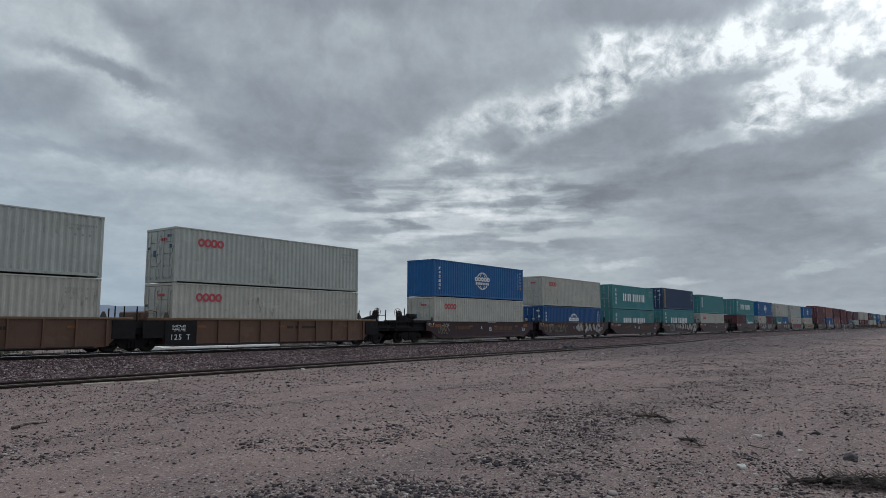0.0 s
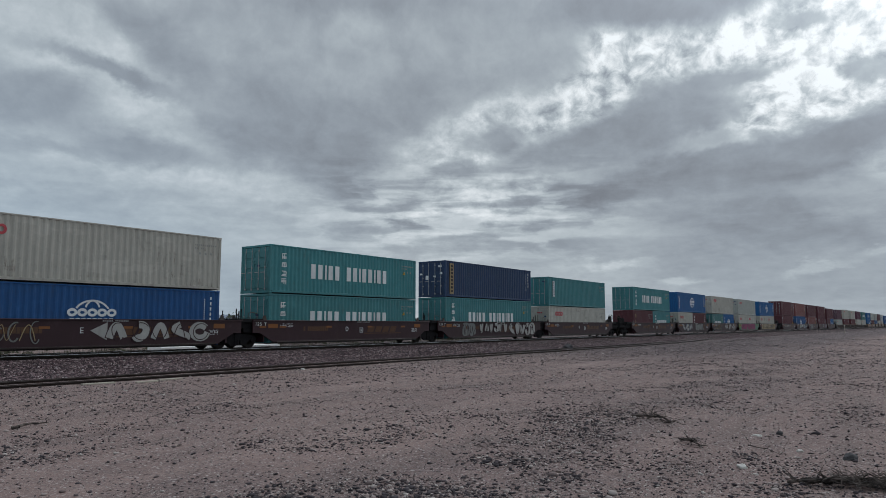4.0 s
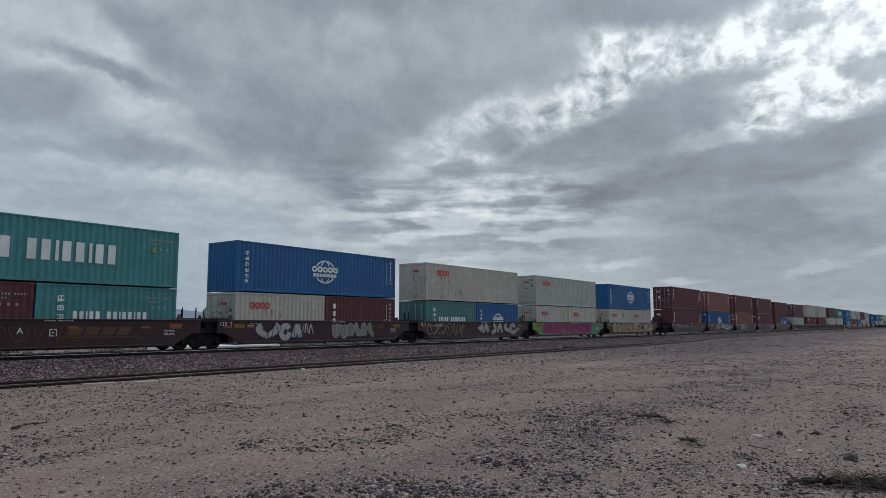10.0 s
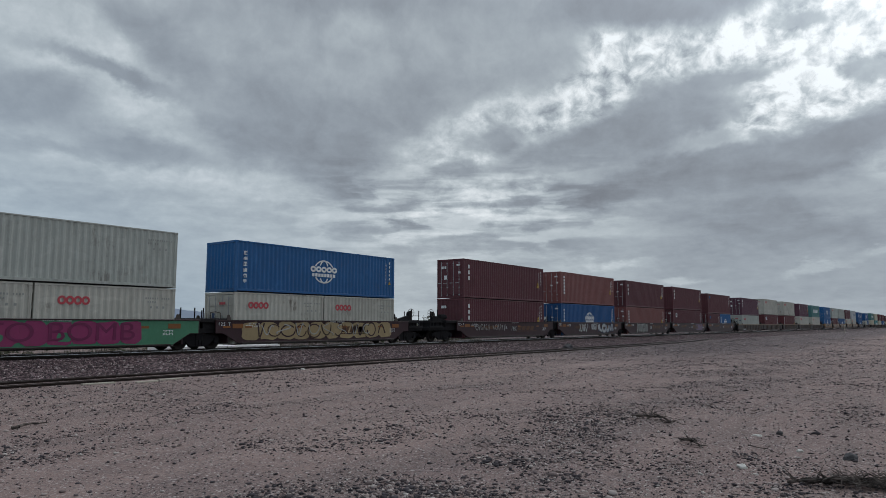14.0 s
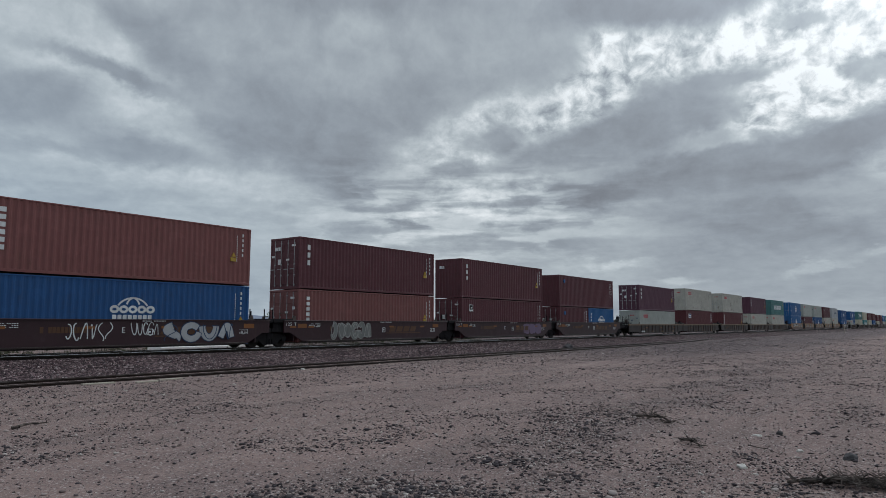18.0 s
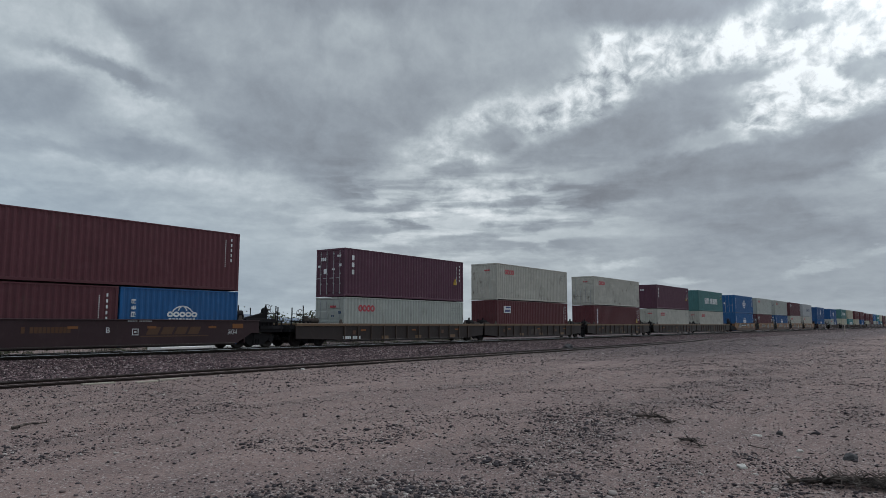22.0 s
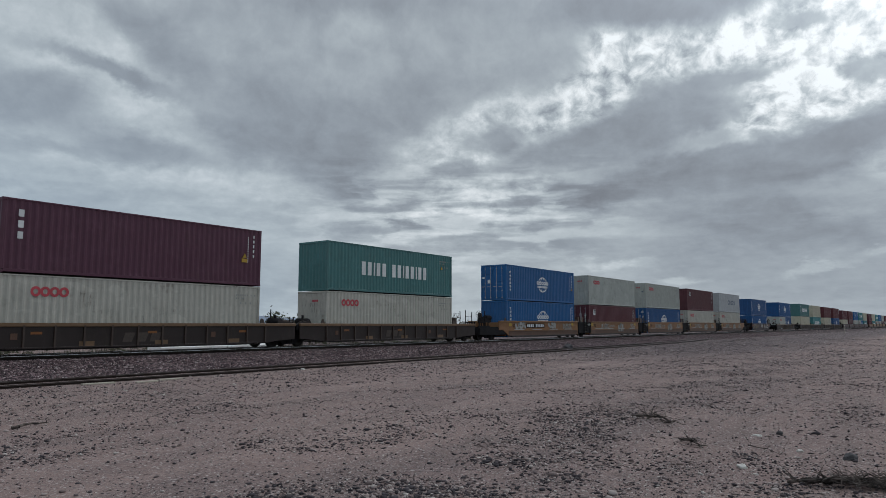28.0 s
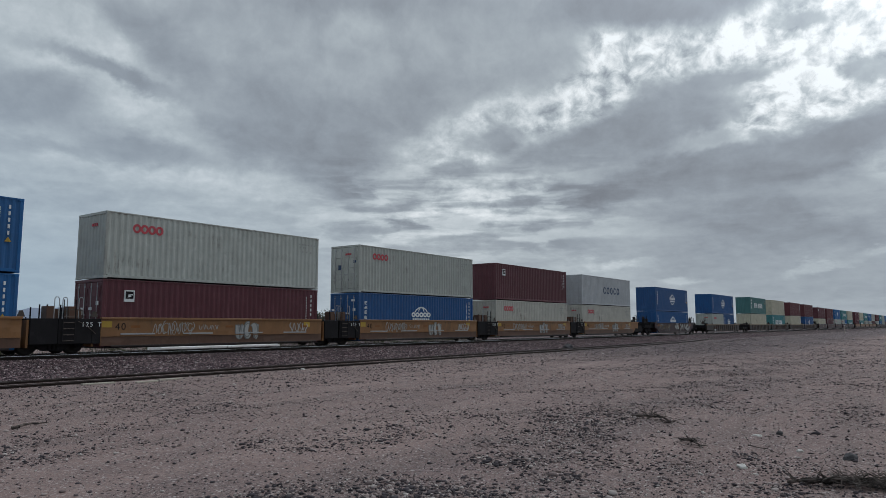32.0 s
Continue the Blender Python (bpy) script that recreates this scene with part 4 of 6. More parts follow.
def wheelset_mesh():
    w = [(0.10, -0.87), (0.12, -0.84), (0.13, -0.79), (0.30, -0.765), (0.34, -0.80), (0.41, -0.80), (0.42, -0.73), (0.445, -0.69), (0.445, -0.665), (0.35, -0.665), (0.30, -0.70), (0.12, -0.68), (0.085, -0.6)]
    return revolve(w + [(r, -y) for r, y in reversed(w)])


def truck(car, x):
    """A two-axle truck: side frames, bolster and rolling wheelsets."""
    t = part("truck", shared(("truck", "bolster"), lambda: cuboid(-0.2, 0.2, -1.1, 1.1, 0.42, 0.78, 0.03), M["black"]), None, car, "black cast two-axle truck", at=(x, 0, 0))
    def frame_side():
        bm = slab(bmesh.new(), [(-1.12, 0.36), (-1.12, 0.58), (-0.55, 0.74), (0.55, 0.74), (1.12, 0.58), (1.12, 0.36), (0.72, 0.40), (0.42, 0.16), (-0.42, 0.16), (-0.72, 0.40)], -1.06, -0.94)
        for i in (-0.16, 0.0, 0.16):
            tube(bm, (i, -1.09, 0.2), (i, -1.09, 0.45), 0.06, 8)
        for ax in (-0.89, 0.89):
            tube(bm, (ax, -1.14, WHEEL_R), (ax, -0.94, WHEEL_R), 0.12, 10)
        return bm
    part("side_frame", shared(("side_frame",), frame_side, M["black"]), None, t)
    f = part("side_frame", shared(("side_frame",), frame_side, M["black"]), None, t)
    f.rotation_euler = (0, 0, math.pi)
    for ax in (-0.89, 0.89):
        w = part("wheelset", shared(("wheelset",), wheelset_mesh, M["wheel"], True), None, t, "steel wheels on an axle")
        w.matrix_parent_inverse = Matrix.Translation((ax, 0, WHEEL_R))
        WHEELSETS.append(w)


def brake_wheel(car, x, y, z, r=0.27, material="steel"):
    bm = bmesh.new()
    n = 18
    pts = [(x, y + r * math.cos(2 * math.pi * i / n), z + r * math.sin(2 * math.pi * i / n)) for i in range(n + 1)]
    bent(bm, pts, 0.014, 5)
    for i in range(0, n, 3):
        tube(bm, (x, y, z), pts[i], 0.012, 5)
    tube(bm, (x - 0.06, y, z), (x + 0.12, y, z), 0.05, 8)
    part("brake_wheel", bm, M[material], car, "spoked hand-brake wheel")


def post(car, x, y, z0, z1, r=0.03):
    part("post", shared(("post", round(z1 - z0, 2), r), lambda: tube(bmesh.new(), (0, 0, 0), (0, 0, z1 - z0), r, 8), M["black"]), None, car, at=(x, y, z0))


def coupler(car, x, way):
    bm = bmesh.new()
    box(bm, x - 0.35, x + 0.35, -0.12, 0.12, 0.40, 0.62, 0.02)
    box(bm, x + way * 0.05, x + way * 0.42, -0.19, 0.16, 0.36, 0.70, 0.05)
    part("coupler", bm, M["black"], car, "knuckle coupler")
    bm = bmesh.new()
    pts = [(x - way * 0.5 + way * 0.62 * i / 8, -0.45, 0.62 - 0.34 * math.sin(math.pi * i / 8)) for i in range(9)]
    bent(bm, pts, 0.028, 7)
    part("air_hose", bm, M["rubber"], car, "hanging rubber air hose", )


def ribs(bm, x0, x1, n, z0, z1, y):
    for i in range(n):
        x = x0 + (x1 - x0) * i / (n - 1)
        box(bm, x - 0.035, x + 0.035, y - 0.07, y, z0, z1)
    return bm


def end_gear(car, kind, x0, x1, way):
    """What stands on the long platform at a coupled end; way: -1 faces the locomotive."""
    cx = x0 if way < 0 else x1
    for dx in (0.25, 1.05):
        for y in (-1.15, 1.15):
            post(car, cx - way * dx, y, 1.0, 2.12 if dx < 1 else 2.25, 0.032)
    for z in (1.35, 1.78):
        part("hand_rail", tube(bmesh.new(), (cx - way * 0.25, -1.15, z), (cx - way * 1.05, -1.15, z), 0.02, 6), M["black"], car)
    bm = bmesh.new()
    box(bm, min(cx, cx - way * 1.5), max(cx, cx - way * 1.5), -1.32, -1.2, 0.98, 1.12)
    for i in range(5):
        x = cx - way * (0.1 + i * 0.3)
        box(bm, x - 0.03, x + 0.03, -1.32, -1.26, 1.12, 1.36)
    box(bm, min(cx, cx - way * 1.5), max(cx, cx - way * 1.5), -1.34, -1.24, 1.36, 1.42)
    part("crossover_rail", bm, M["black"], car)
    if kind != "ribbed_long":
        bm = slab(bmesh.new(), [(cx - way * 0.75, 1.4), (cx - way * 0.8, 1.6), (cx - way * 0.72, 1.9), (cx - way * 0.85, 2.1), (cx - way * 1.0, 2.02), (cx - way * 1.05, 1.8), (cx - way * 2.3, 1.52), (cx - way * 2.3, 1.4)], -0.95, -0.72)
        part("brake_housing", bm, M["black"], car, "black brake gear housing")
        bm = bmesh.new()
        tube(bm, (cx - way * 2.1, -0.5, 1.74), (cx - way * 2.8, -0.5, 1.74), 0.19, 14)
        tube(bm, (cx - way * 2.05, -0.5, 1.74), (cx - way * 2.85, -0.5, 1.74), 0.12, 12)
        box(bm, cx - way * 2.3 - 0.3, cx - way * 2.3 + 0.3, -0.62, -0.38, 1.55, 1.66)
        part("air_reservoir", bm, M["black"], car, "round black air reservoir")
        brake_wheel(car, cx - way * 0.7, -0.85, 1.98)
    else:
        brake_wheel(car, cx - way * 1.3, -0.6, 1.75, 0.3)
        bm = bmesh.new()
        box(bm, cx - way * 1.7 - 0.12, cx - way * 1.7 + 0.12, -0.75, -0.45, 1.25, 1.7, 0.03)
        tube(bm, (cx - way * 2.9, -0.3, 1.42), (cx - way * 2.2, -0.3, 1.42), 0.16, 12)
        tagged(part("brake_gear", bm, M["steel"], car, "dusty brake gear"), kind="stuff")


GRAFFITI_SEED = [11]


CURLS = (
    lambda a: (math.cos(5.6 * a + 0.6), math.sin(5.6 * a + 0.6)),
    lambda a: (-math.cos(3.14 * a), 0.9 - 1.8 * math.sin(3.14 * a)),
    lambda a: (0.8 * math.sin(5.2 * a), 1 - 2 * a),
    lambda a: (-0.7 + 1.4 * a, math.sin(7.0 * a + 0.8)),
    lambda a: (0.9 * math.cos(4.2 * a + 1.4) * (1 - 0.4 * a), math.sin(4.2 * a + 1.4)),
    lambda a: (-0.8 + 1.6 * a, -0.9 + 1.8 * math.sin(3.14 * a)))


def stroke(path, thick, y0, y1, grow=0.0, steps=16):
    """One sprayed line of even width along a path, with blunt ends."""
    pts = [Vector(path(i / steps)) for i in range(steps + 1)]
    left, right = [], []
    for i, p in enumerate(pts):
        d = (pts[min(i + 1, steps)] - pts[max(i - 1, 0)]).normalized()
        if grow and i in (0, steps):
            p = p + d * grow * (-1 if i == 0 else 1)
        # the inner side of a tight bend is drawn in
        a, b = pts[i] - pts[max(i - 1, 0)], pts[min(i + 1, steps)] - pts[i]
        turn = math.atan2(a.x * b.y - a.y * b.x, a.dot(b)) if a.length and b.length else 0.0
        tight = 0.9 * (a.length + b.length) / 2 / max(abs(turn), 1e-3)
        half = thick / 2 + grow
        o = Vector((-d.y, d.x))
        left.append(p + o * (min(half, tight) if turn > 0 else half))
        right.append(p - o * (min(half, tight) if turn < 0 else half))
    bm = bmesh.new()
    # the line stands a little prouder towards its end, where it may cross itself
    rows = [[bm.verts.new((q.x, y, q.y)) for q in (l, r) for y in (y0 - 0.008 * i / steps, y1)] for i, (l, r) in enumerate(zip(left, right))]
    for a, b in zip(rows, rows[1:]):
        for i, j in ((0, 1), (1, 3), (3, 2), (2, 0)):
            bm.faces.new((a[i], a[j], b[j], b[i]))
    bm.faces.new([rows[0][i] for i in (0, 1, 3, 2)])
    bm.faces.new([rows[-1][i] for i in (0, 2, 3, 1)])
    return bm


def curl(rng, cx, cz, w, h):
    f, lean, flip = rng.choice(CURLS), rng.uniform(-0.12, 0.12), rng.choice((-1, 1))
    return lambda a: (cx + w * flip * f(a)[0] + lean * h * f(a)[1], cz + h * f(a)[1])


def scrawl(car, x0, x1, z0, z1, material="spray", count=None, thick=0.09, y=-1.462):
    """Overlapping sprayed curls and strokes, not letters."""
    GRAFFITI_SEED[0] += 1
    rng = random.Random(GRAFFITI_SEED[0])
    h = z1 - z0
    count = count or max(3, int((x1 - x0) / (h * 0.62)))
    for i in range(count):
        cx = x0 + (i + 0.5) * (x1 - x0) / count
        w = (x1 - x0) / count * rng.uniform(0.36, 0.55)
        path = curl(rng, cx, (z0 + z1) / 2 + rng.uniform(-0.06, 0.06) * h, w, h * rng.uniform(0.34, 0.48))
        part("graffiti_stroke", stroke(path, thick * rng.uniform(0.7, 1.2), y - 0.003 * (i % 3), y + 0.012), M[material], car, "sprayed graffiti stroke")


def fill_blobs(car, x0, x1, z0, z1, material, count, y=-1.456, seed=3):
    """Fat filled-in sprayed shapes."""
    rng = random.Random(seed)
    for i in range(count):
        cx = x0 + (i + 0.5) * (x1 - x0) / count
        w, h = (x1 - x0) / count * 0.56, (z1 - z0) / 2
        pts = []
        for k in range(14):
            a = 2 * math.pi * k / 14
            rr = rng.uniform(0.86, 1.12)
            c, s = math.cos(a), math.sin(a)
            pts.append((cx + w * rr * math.copysign(abs(c) ** 0.6, c), (z0 + z1) / 2 + h * min(1.0, rr) * math.copysign(abs(s) ** 0.6, s)))
        part("graffiti_fill", slab(bmesh.new(), pts, y - 0.003 * (i % 3), y + 0.008), M[material], car, "filled graffiti shape")


def bubbles(car, x0, x1, z0, z1, count, fill, edge, seed):
    """Fat rounded sprayed forms with an outline, overlapping like a throw-up."""
    rng = random.Random(seed)
    step, h = (x1 - x0) / count, (z1 - z0) / 2
    for i in range(count):
        y = -1.458 - 0.03 * (i % 2)
        cx, cz = x0 + (i + 0.5) * step, (z0 + z1) / 2 + rng.uniform(-0.05, 0.05)
        fat = min(step * 0.46, h * 0.62) * rng.uniform(0.9, 1.15)
        path = curl(rng, cx, cz, step * 0.5 - fat * 0.32, h - fat * 0.55)
        part("graffiti_outline", stroke(path, fat, y, -1.449, 0.035), M[edge], car, "sprayed outline")
        part("graffiti_fill", stroke(path, fat, y - 0.010, y + 0.002), M[fill], car, "filled graffiti form")
        if rng.random() < 0.7:
            path = curl(rng, cx + rng.uniform(-0.1, 0.1) * step, cz, step * 0.4, h * 0.8)
            part("graffiti_stroke", stroke(path, 0.035, y - 0.020, y - 0.012), M[edge], car, "sprayed graffiti stroke")


def print_rows(car, x, z, rows, n, w=0.06, h=0.035, material="white", y=-1.458, seed=1):
    """Stencilled data too small to read, as short bars."""
    rng = random.Random(seed)
    bm = bmesh.new()
    for r in range(rows):
        for i in range(n):
            if rng.random() < 0.82:
                box(bm, x + i * (w + 0.025), x + i * (w + 0.025) + w, y, y + 0.012, z - r * h * 2.1, z - r * h * 2.1 + h)
    tagged(part("stencilled_data", bm, M[material], car, "small stencilled print"), kind="stuff")


def well_car(s, kind, first=False, last=False, tag="", art=()):
    names = {"smooth": "maroon steel double-stack well car unit with smooth sides", "ribbed": "rusty yellow-brown well car unit with ribbed sides",
             "ribbed_long": "dark rusty well car unit with ribbed sides and tan sill", "yellow": "yellow well car unit with black ends"}
    car = blank("well_car", names[kind] + (", bright spray paint" if "pink" in art else (" and pale graffiti" if art else "")), "railcar", "well cars of the train")
    car.location = (s, TRACK_Y, RAIL_Z)
    col = M[{"smooth": "car_maroon", "ribbed": "car_rust", "ribbed_long": "car_dark", "yellow": "car_yellow"}[kind]]
    dark = M["black"]
    top = 1.19 if kind == "ribbed_long" else (1.40 if kind == "smooth" else 1.43)
    long = kind == "ribbed_long"
    left_end = -4.15 if first else (-2.45 if long else -1.78)
    right_end = 15.05 if last else (14.7 if long else 13.65)
    if kind == "smooth":
        outline = [(-1.15, top), (13.35, top), (13.35, 0.78), (12.9, 0.78), (12.0, 0.28), (0.2, 0.28), (-0.72, 0.78), (-1.15, 0.78)]
    elif kind == "yellow":
        outline = [(-1.5 if first else -0.1, top), (13.7 if last else 12.3, top), (13.7 if last else 12.3, 0.8), (12.9 if last else 12.298, 0.8), (12.295, 0.32), (-0.1, 0.32), (-0.9 if first else -0.102, 0.8), (-1.5 if first else -0.104, 0.8)]
    elif kind == "ribbed":
        outline = [(-1.3, top), (13.5, top), (13.5, 0.75), (12.9, 0.7), (12.4, 0.27), (-0.2, 0.27), (-0.7, 0.7), (-1.3, 0.75)]
    else:
        outline = [(left_end + 0.3, top), (right_end - 0.3, top), (right_end - 0.3, 0.44), (13.2, 0.36), (12.6, 0.28), (-0.4, 0.28), (-1.0, 0.36), (left_end + 0.3, 0.44)]
    for y0, y1 in ((-1.45, -1.37), (1.37, 1.45)):
        key = ("side_sill", kind, first, last, y0)
        part("side_sill", shared(key, lambda: slab(bmesh.new(), outline, y0, y1), col), None, car)
        a, b = outline[0][0] - 0.02, outline[1][0] + 0.02
        out = -0.06 if y0 < 0 else 0.0
        part("top_chord", shared(("top_chord", kind, first, last, y0), lambda: cuboid(a, b, y0 + out, y1 + 0.06 + out, top - (0.07 if long else 0.02), top + (0.03 if kind == "smooth" else 0.075), 0.01), M["sill_tan"] if kind in ("ribbed", "ribbed_long") else col), None, car)
        part("bottom_chord", shared(("bottom_chord", kind, y0), lambda: cuboid(0.35, 11.9, y0 - 0.05, y1 + 0.02, 0.26, 0.33, 0.01), M["car_dark"]), None, car)
        if kind in ("ribbed", "ribbed_long"):
            n = 11 if kind == "ribbed" else 12
            sy = -1.45 if y0 < 0 else 1.52
            for i in range(n):
                x = -0.2 + 12.6 * i / (n - 1)
                part("rib", shared(("rib", kind), lambda: cuboid(-0.035, 0.035, -0.07, 0.0, 0.30, top - 0.025), M["car_rust"] if kind == "ribbed" else M["rib_brown"]), None, car, at=(x, sy, 0))
        if kind == "yellow":
            part("skirt", shared(("skirt", y0), lambda: cuboid(-0.08, 12.28, y0 - 0.006, y1 + 0.006, 0.325, 0.70), M["car_rust"]), None, car, "rusty brown lower skirt")
            part("ledge", shared(("ledge", y0), lambda: cuboid(-0.1, 12.3, y0 - 0.05, y1, 0.70, 0.735), M["car_yellow"]), None, car)
            for i in range(4):
                part("step_plate", shared(("step_plate",), lambda: cuboid(0, 1.55, -0.06, 0.0, 0.77, 0.83), M["zinc"]), None, car, at=(0.75 + i * 2.95, y0 if y0 < 0 else y1 + 0.06, 0))
    part("well_floor", shared(("well_floor",), lambda: cuboid(0.05, 12.15, -1.30, 1.30, 0.20, 0.23), M["car_dark"]), None, car)
    for x in (-0.42, 12.52):
        part("bulkhead", shared(("bulkhead", kind), lambda: cuboid(0, 0.08, -1.34, 1.34, 0.3, top - 0.05), col), None, car, at=(x, 0, 0))
    # platforms over the trucks
    for a, b, end in ((left_end, -0.44, "l"), (12.62, right_end, "r")):
        coupled = (end == "l" and first) or (end == "r" and last)
        def deck():
            bm = cuboid(a, b, -1.22, 1.22, 0.80, 1.02, 0.01)
            if kind == "smooth":
                hi = (b - 1.9, b) if end == "l" else (a, a + 1.9)
                box(bm, max(a, hi[0]), min(b, hi[1]), -1.36, 1.36, 1.3, 1.5, 0.02)
                box(bm, max(a, hi[0]) + 0.1, min(b, hi[1]) - 0.1, -1.2, 1.2, 1.02, 1.3)
            elif kind == "yellow":
                box(bm, a, b, -1.42, 1.42, 0.42, 0.95 if coupled else 1.44, 0.02)
            elif kind == "ribbed":
                box(bm, a, b, -1.25, 1.25, 1.02, 1.36, 0.02)
                box(bm, max(a, b - 1.1) if end == "l" else a, b if end == "l" else min(b, a + 1.1), -1.5, -1.458, 0.6, 1.38)
            else:
                box(bm, a + 0.2, b - 0.2, -1.3, 1.3, 0.9, 1.16)
            return bm
        part("platform", shared(("platform", kind, end, first, last), deck, dark), None, car, "black platform over the truck")
        if coupled:
            end_gear(car, kind, a, b, -1 if end == "l" else 1)
            coupler(car, a if end == "l" else b, -1 if end == "l" else 1)
            truck(car, -2.4 if end == "l" else 13.5)
        else:
            gx = a + 0.25 if end == "l" else b - 0.25
            post(car, gx, -0.95, 1.0, 1.62 if long else 2.0, 0.03)
            post(car, gx, 0.95, 1.0, 2.05 if end == "l" else 1.5, 0.03)
            post(car, gx + (0.35 if end == "l" else -0.35), -0.3, 1.0, 1.45 if long else 1.9, 0.03)
            if kind == "yellow" and end == "l":
                for dx in (0.15, 0.62):
                    post(car, a + dx, -1.46, 0.5, 2.2, 0.022)
                for i in range(5):
                    part("rung", shared(("rung",), lambda: tube(bmesh.new(), (0, 0, 0), (0.47, 0, 0), 0.016, 6), M["steel"]), None, car, at=(a + 0.15, -1.46, 0.55 + i * 0.24))
                bm = bmesh.new()
                bent(bm, [(a + 0.75 + 0.12 * i, -1.45, 1.32 - 0.5 * (i / 6) ** 1.4) for i in range(7)], 0.02, 5)
                part("hose", bm, M["steel"], car)
                for i, dx in enumerate((-0.3, 0.1, 0.55, 0.95)):
                    part("valve_box", shared(("valve_box_y", i % 2), lambda: cuboid(0, 0.3, -0.25, 0.25, 0, 0.5 - 0.1 * (i % 2), 0.02), M["car_rust"]), None, car, "rusty brown valve box", at=(a + dx, -0.75 + 0.35 * (i % 2), 1.44))
                for i, dx in enumerate((-0.1, 0.35, 0.85)):
                    def loop():
                        bm = bmesh.new()
                        bent(bm, [(0, 0, 0), (0, 0, 0.78), (0.04, 0, 0.86), (0.14, 0, 0.86), (0.18, 0, 0.78), (0.18, 0, 0)], 0.016, 5)
                        return bm
                    part("grab_loop", shared(("grab_loop",), loop, M["zinc"]), None, car, "pale bent grab iron", at=(a + dx, -1.2 + 0.3 * (i % 2), 1.44))
            if kind == "ribbed" and end == "l":
                bm = cuboid(a + 0.4, a + 0.85, -0.9, 0.9, 1.36, 1.78, 0.06)
                part("valve_box", bm, M["car_rust"], car, "rusty valve box")
            if kind == "ribbed_long":
                bm = bmesh.new()
                tube(bm, (gx, -1.0, 1.32), (gx, 1.0, 1.32), 0.05, 8)
                box(bm, gx - 0.5, gx - 0.2, -0.9, -0.5, 1.16, 1.45, 0.03)
                box(bm, gx + 0.15, gx + 0.6, -0.6, 0.2, 1.16, 1.38, 0.03)
                tagged(part("brake_gear", bm, M["steel"], car, "dusty brake gear"), kind="stuff")
                way = 1 if end == "l" else -1
                bm = bmesh.new()
                tube(bm, (gx + 0.45 * way, -0.75, 1.36), (gx + 1.25 * way, -0.75, 1.36), 0.19, 12)
                tube(bm, (gx + 0.85 * way, -0.75, 1.5), (gx + 0.85 * way, -0.75, 1.72), 0.07, 8)
                part("air_tank", bm, M["black"], car, "black air tank with a valve", smooth=True)
                bm = slab(bmesh.new(), [(gx - 0.1, 1.16), (gx + 1.1 * way, 1.16), (gx + 0.95 * way, 1.42), (gx + 0.1 * way, 1.3)], -1.28, -1.18)
                part("bracket", bm, M["car_dark"], car)
            if end == "l" and s < 470:
                for y, sag in ((-1.05, 0.34), (-0.55, 0.22)):
                    def hose():
                        bm = bmesh.new()
                        bent(bm, [(-0.9 + 0.2 * i, 0, -sag * math.sin(math.pi * i / 9)) for i in range(10)], 0.024, 6)
                        return bm
                    part("air_hose", shared(("air_hose", sag), hose, M["rubber"]), None, car, "sagging rubber air hose", at=(a, y, 1.32))
                def lever():
                    bm = bmesh.new()
                    bent(bm, [(0, 0, 0), (0, 0, 0.32), (0.28, 0, 0.36), (0.55, 0, 0.3), (0.55, 0, 0)], 0.018, 5)
                    return bm
                part("grab_iron", shared(("grab_iron",), lever, M["steel"]), None, car, "bent grab iron", at=(a + 0.45, -1.25, 1.05 if long else 1.46))
            if end == "l":
                truck(car, -2.55 if long else -1.78)
    # corner guides that steer a container into the well
    for x in (-0.32, 12.32):
        for y in (-1.28, 1.28):
            part("guide", shared(("guide",), lambda: slab(bmesh.new(), [(-0.14, 0), (0.14, 0), (0.05, 0.24), (-0.05, 0.24)], -0.03, 0.03), M["steel"]), None, car, at=(x, y, top + (0.03 if kind == "smooth" else 0.075)))
    # marks
    spots = (0.55, 3.9, 7.3, 10.4) if kind == "smooth" else (1.2, 6.0, 10.8)
    for x in spots + ((-0.75,) if kind == "smooth" else ()):
        part("reflector", shared(("reflector",), lambda: cuboid(0, 0.42, -0.012, 0, 0, 0.1), M["amber"]), None, car, "amber reflector strip", at=(x, -1.452 - (0.0 if kind == "smooth" else 0.004), top - 0.37))
    if kind == "smooth":
        part("reflector_plate", shared(("reflector_plate",), lambda: cuboid(0, 0.62, -0.014, 0, 0, 0.22), M["amber"]), None, car, "orange reflector plate", at=(-0.2, -1.452, 1.02))
        part("reflector_plate", shared(("reflector_plate",), lambda: cuboid(0, 0.62, -0.014, 0, 0, 0.22), M["amber"]), None, car, "orange reflector plate", at=(11.75, -1.452, 1.02))
        print_rows(car, 0.6, 1.22, 3, 10, seed=2)
        print_rows(car, 11.5, 0.92, 4, 7, 0.05, 0.03, seed=3)
        print_rows(car, 6.4, 1.33, 1, 16, 0.05, 0.05, seed=4)
        print_rows(car, 2.2, 0.86, 1, 12, 0.13, 0.24, "gold", seed=6)
        bm = bmesh.new()
        for i in range(4):
            slab(bm, [(7.25 + i * 0.68, 0.76), (7.80 + i * 0.68, 0.76), (7.96 + i * 0.68, 1.10), (7.41 + i * 0.68, 1.10)], -1.459, -1.449)
        box(bm, 7.0, 10.4, -1.459, -1.449, 0.66, 0.71)
        part("side_logo", bm, M["gold"], car, "faded gold slanted blocks and stripe")
        bm = bmesh.new()
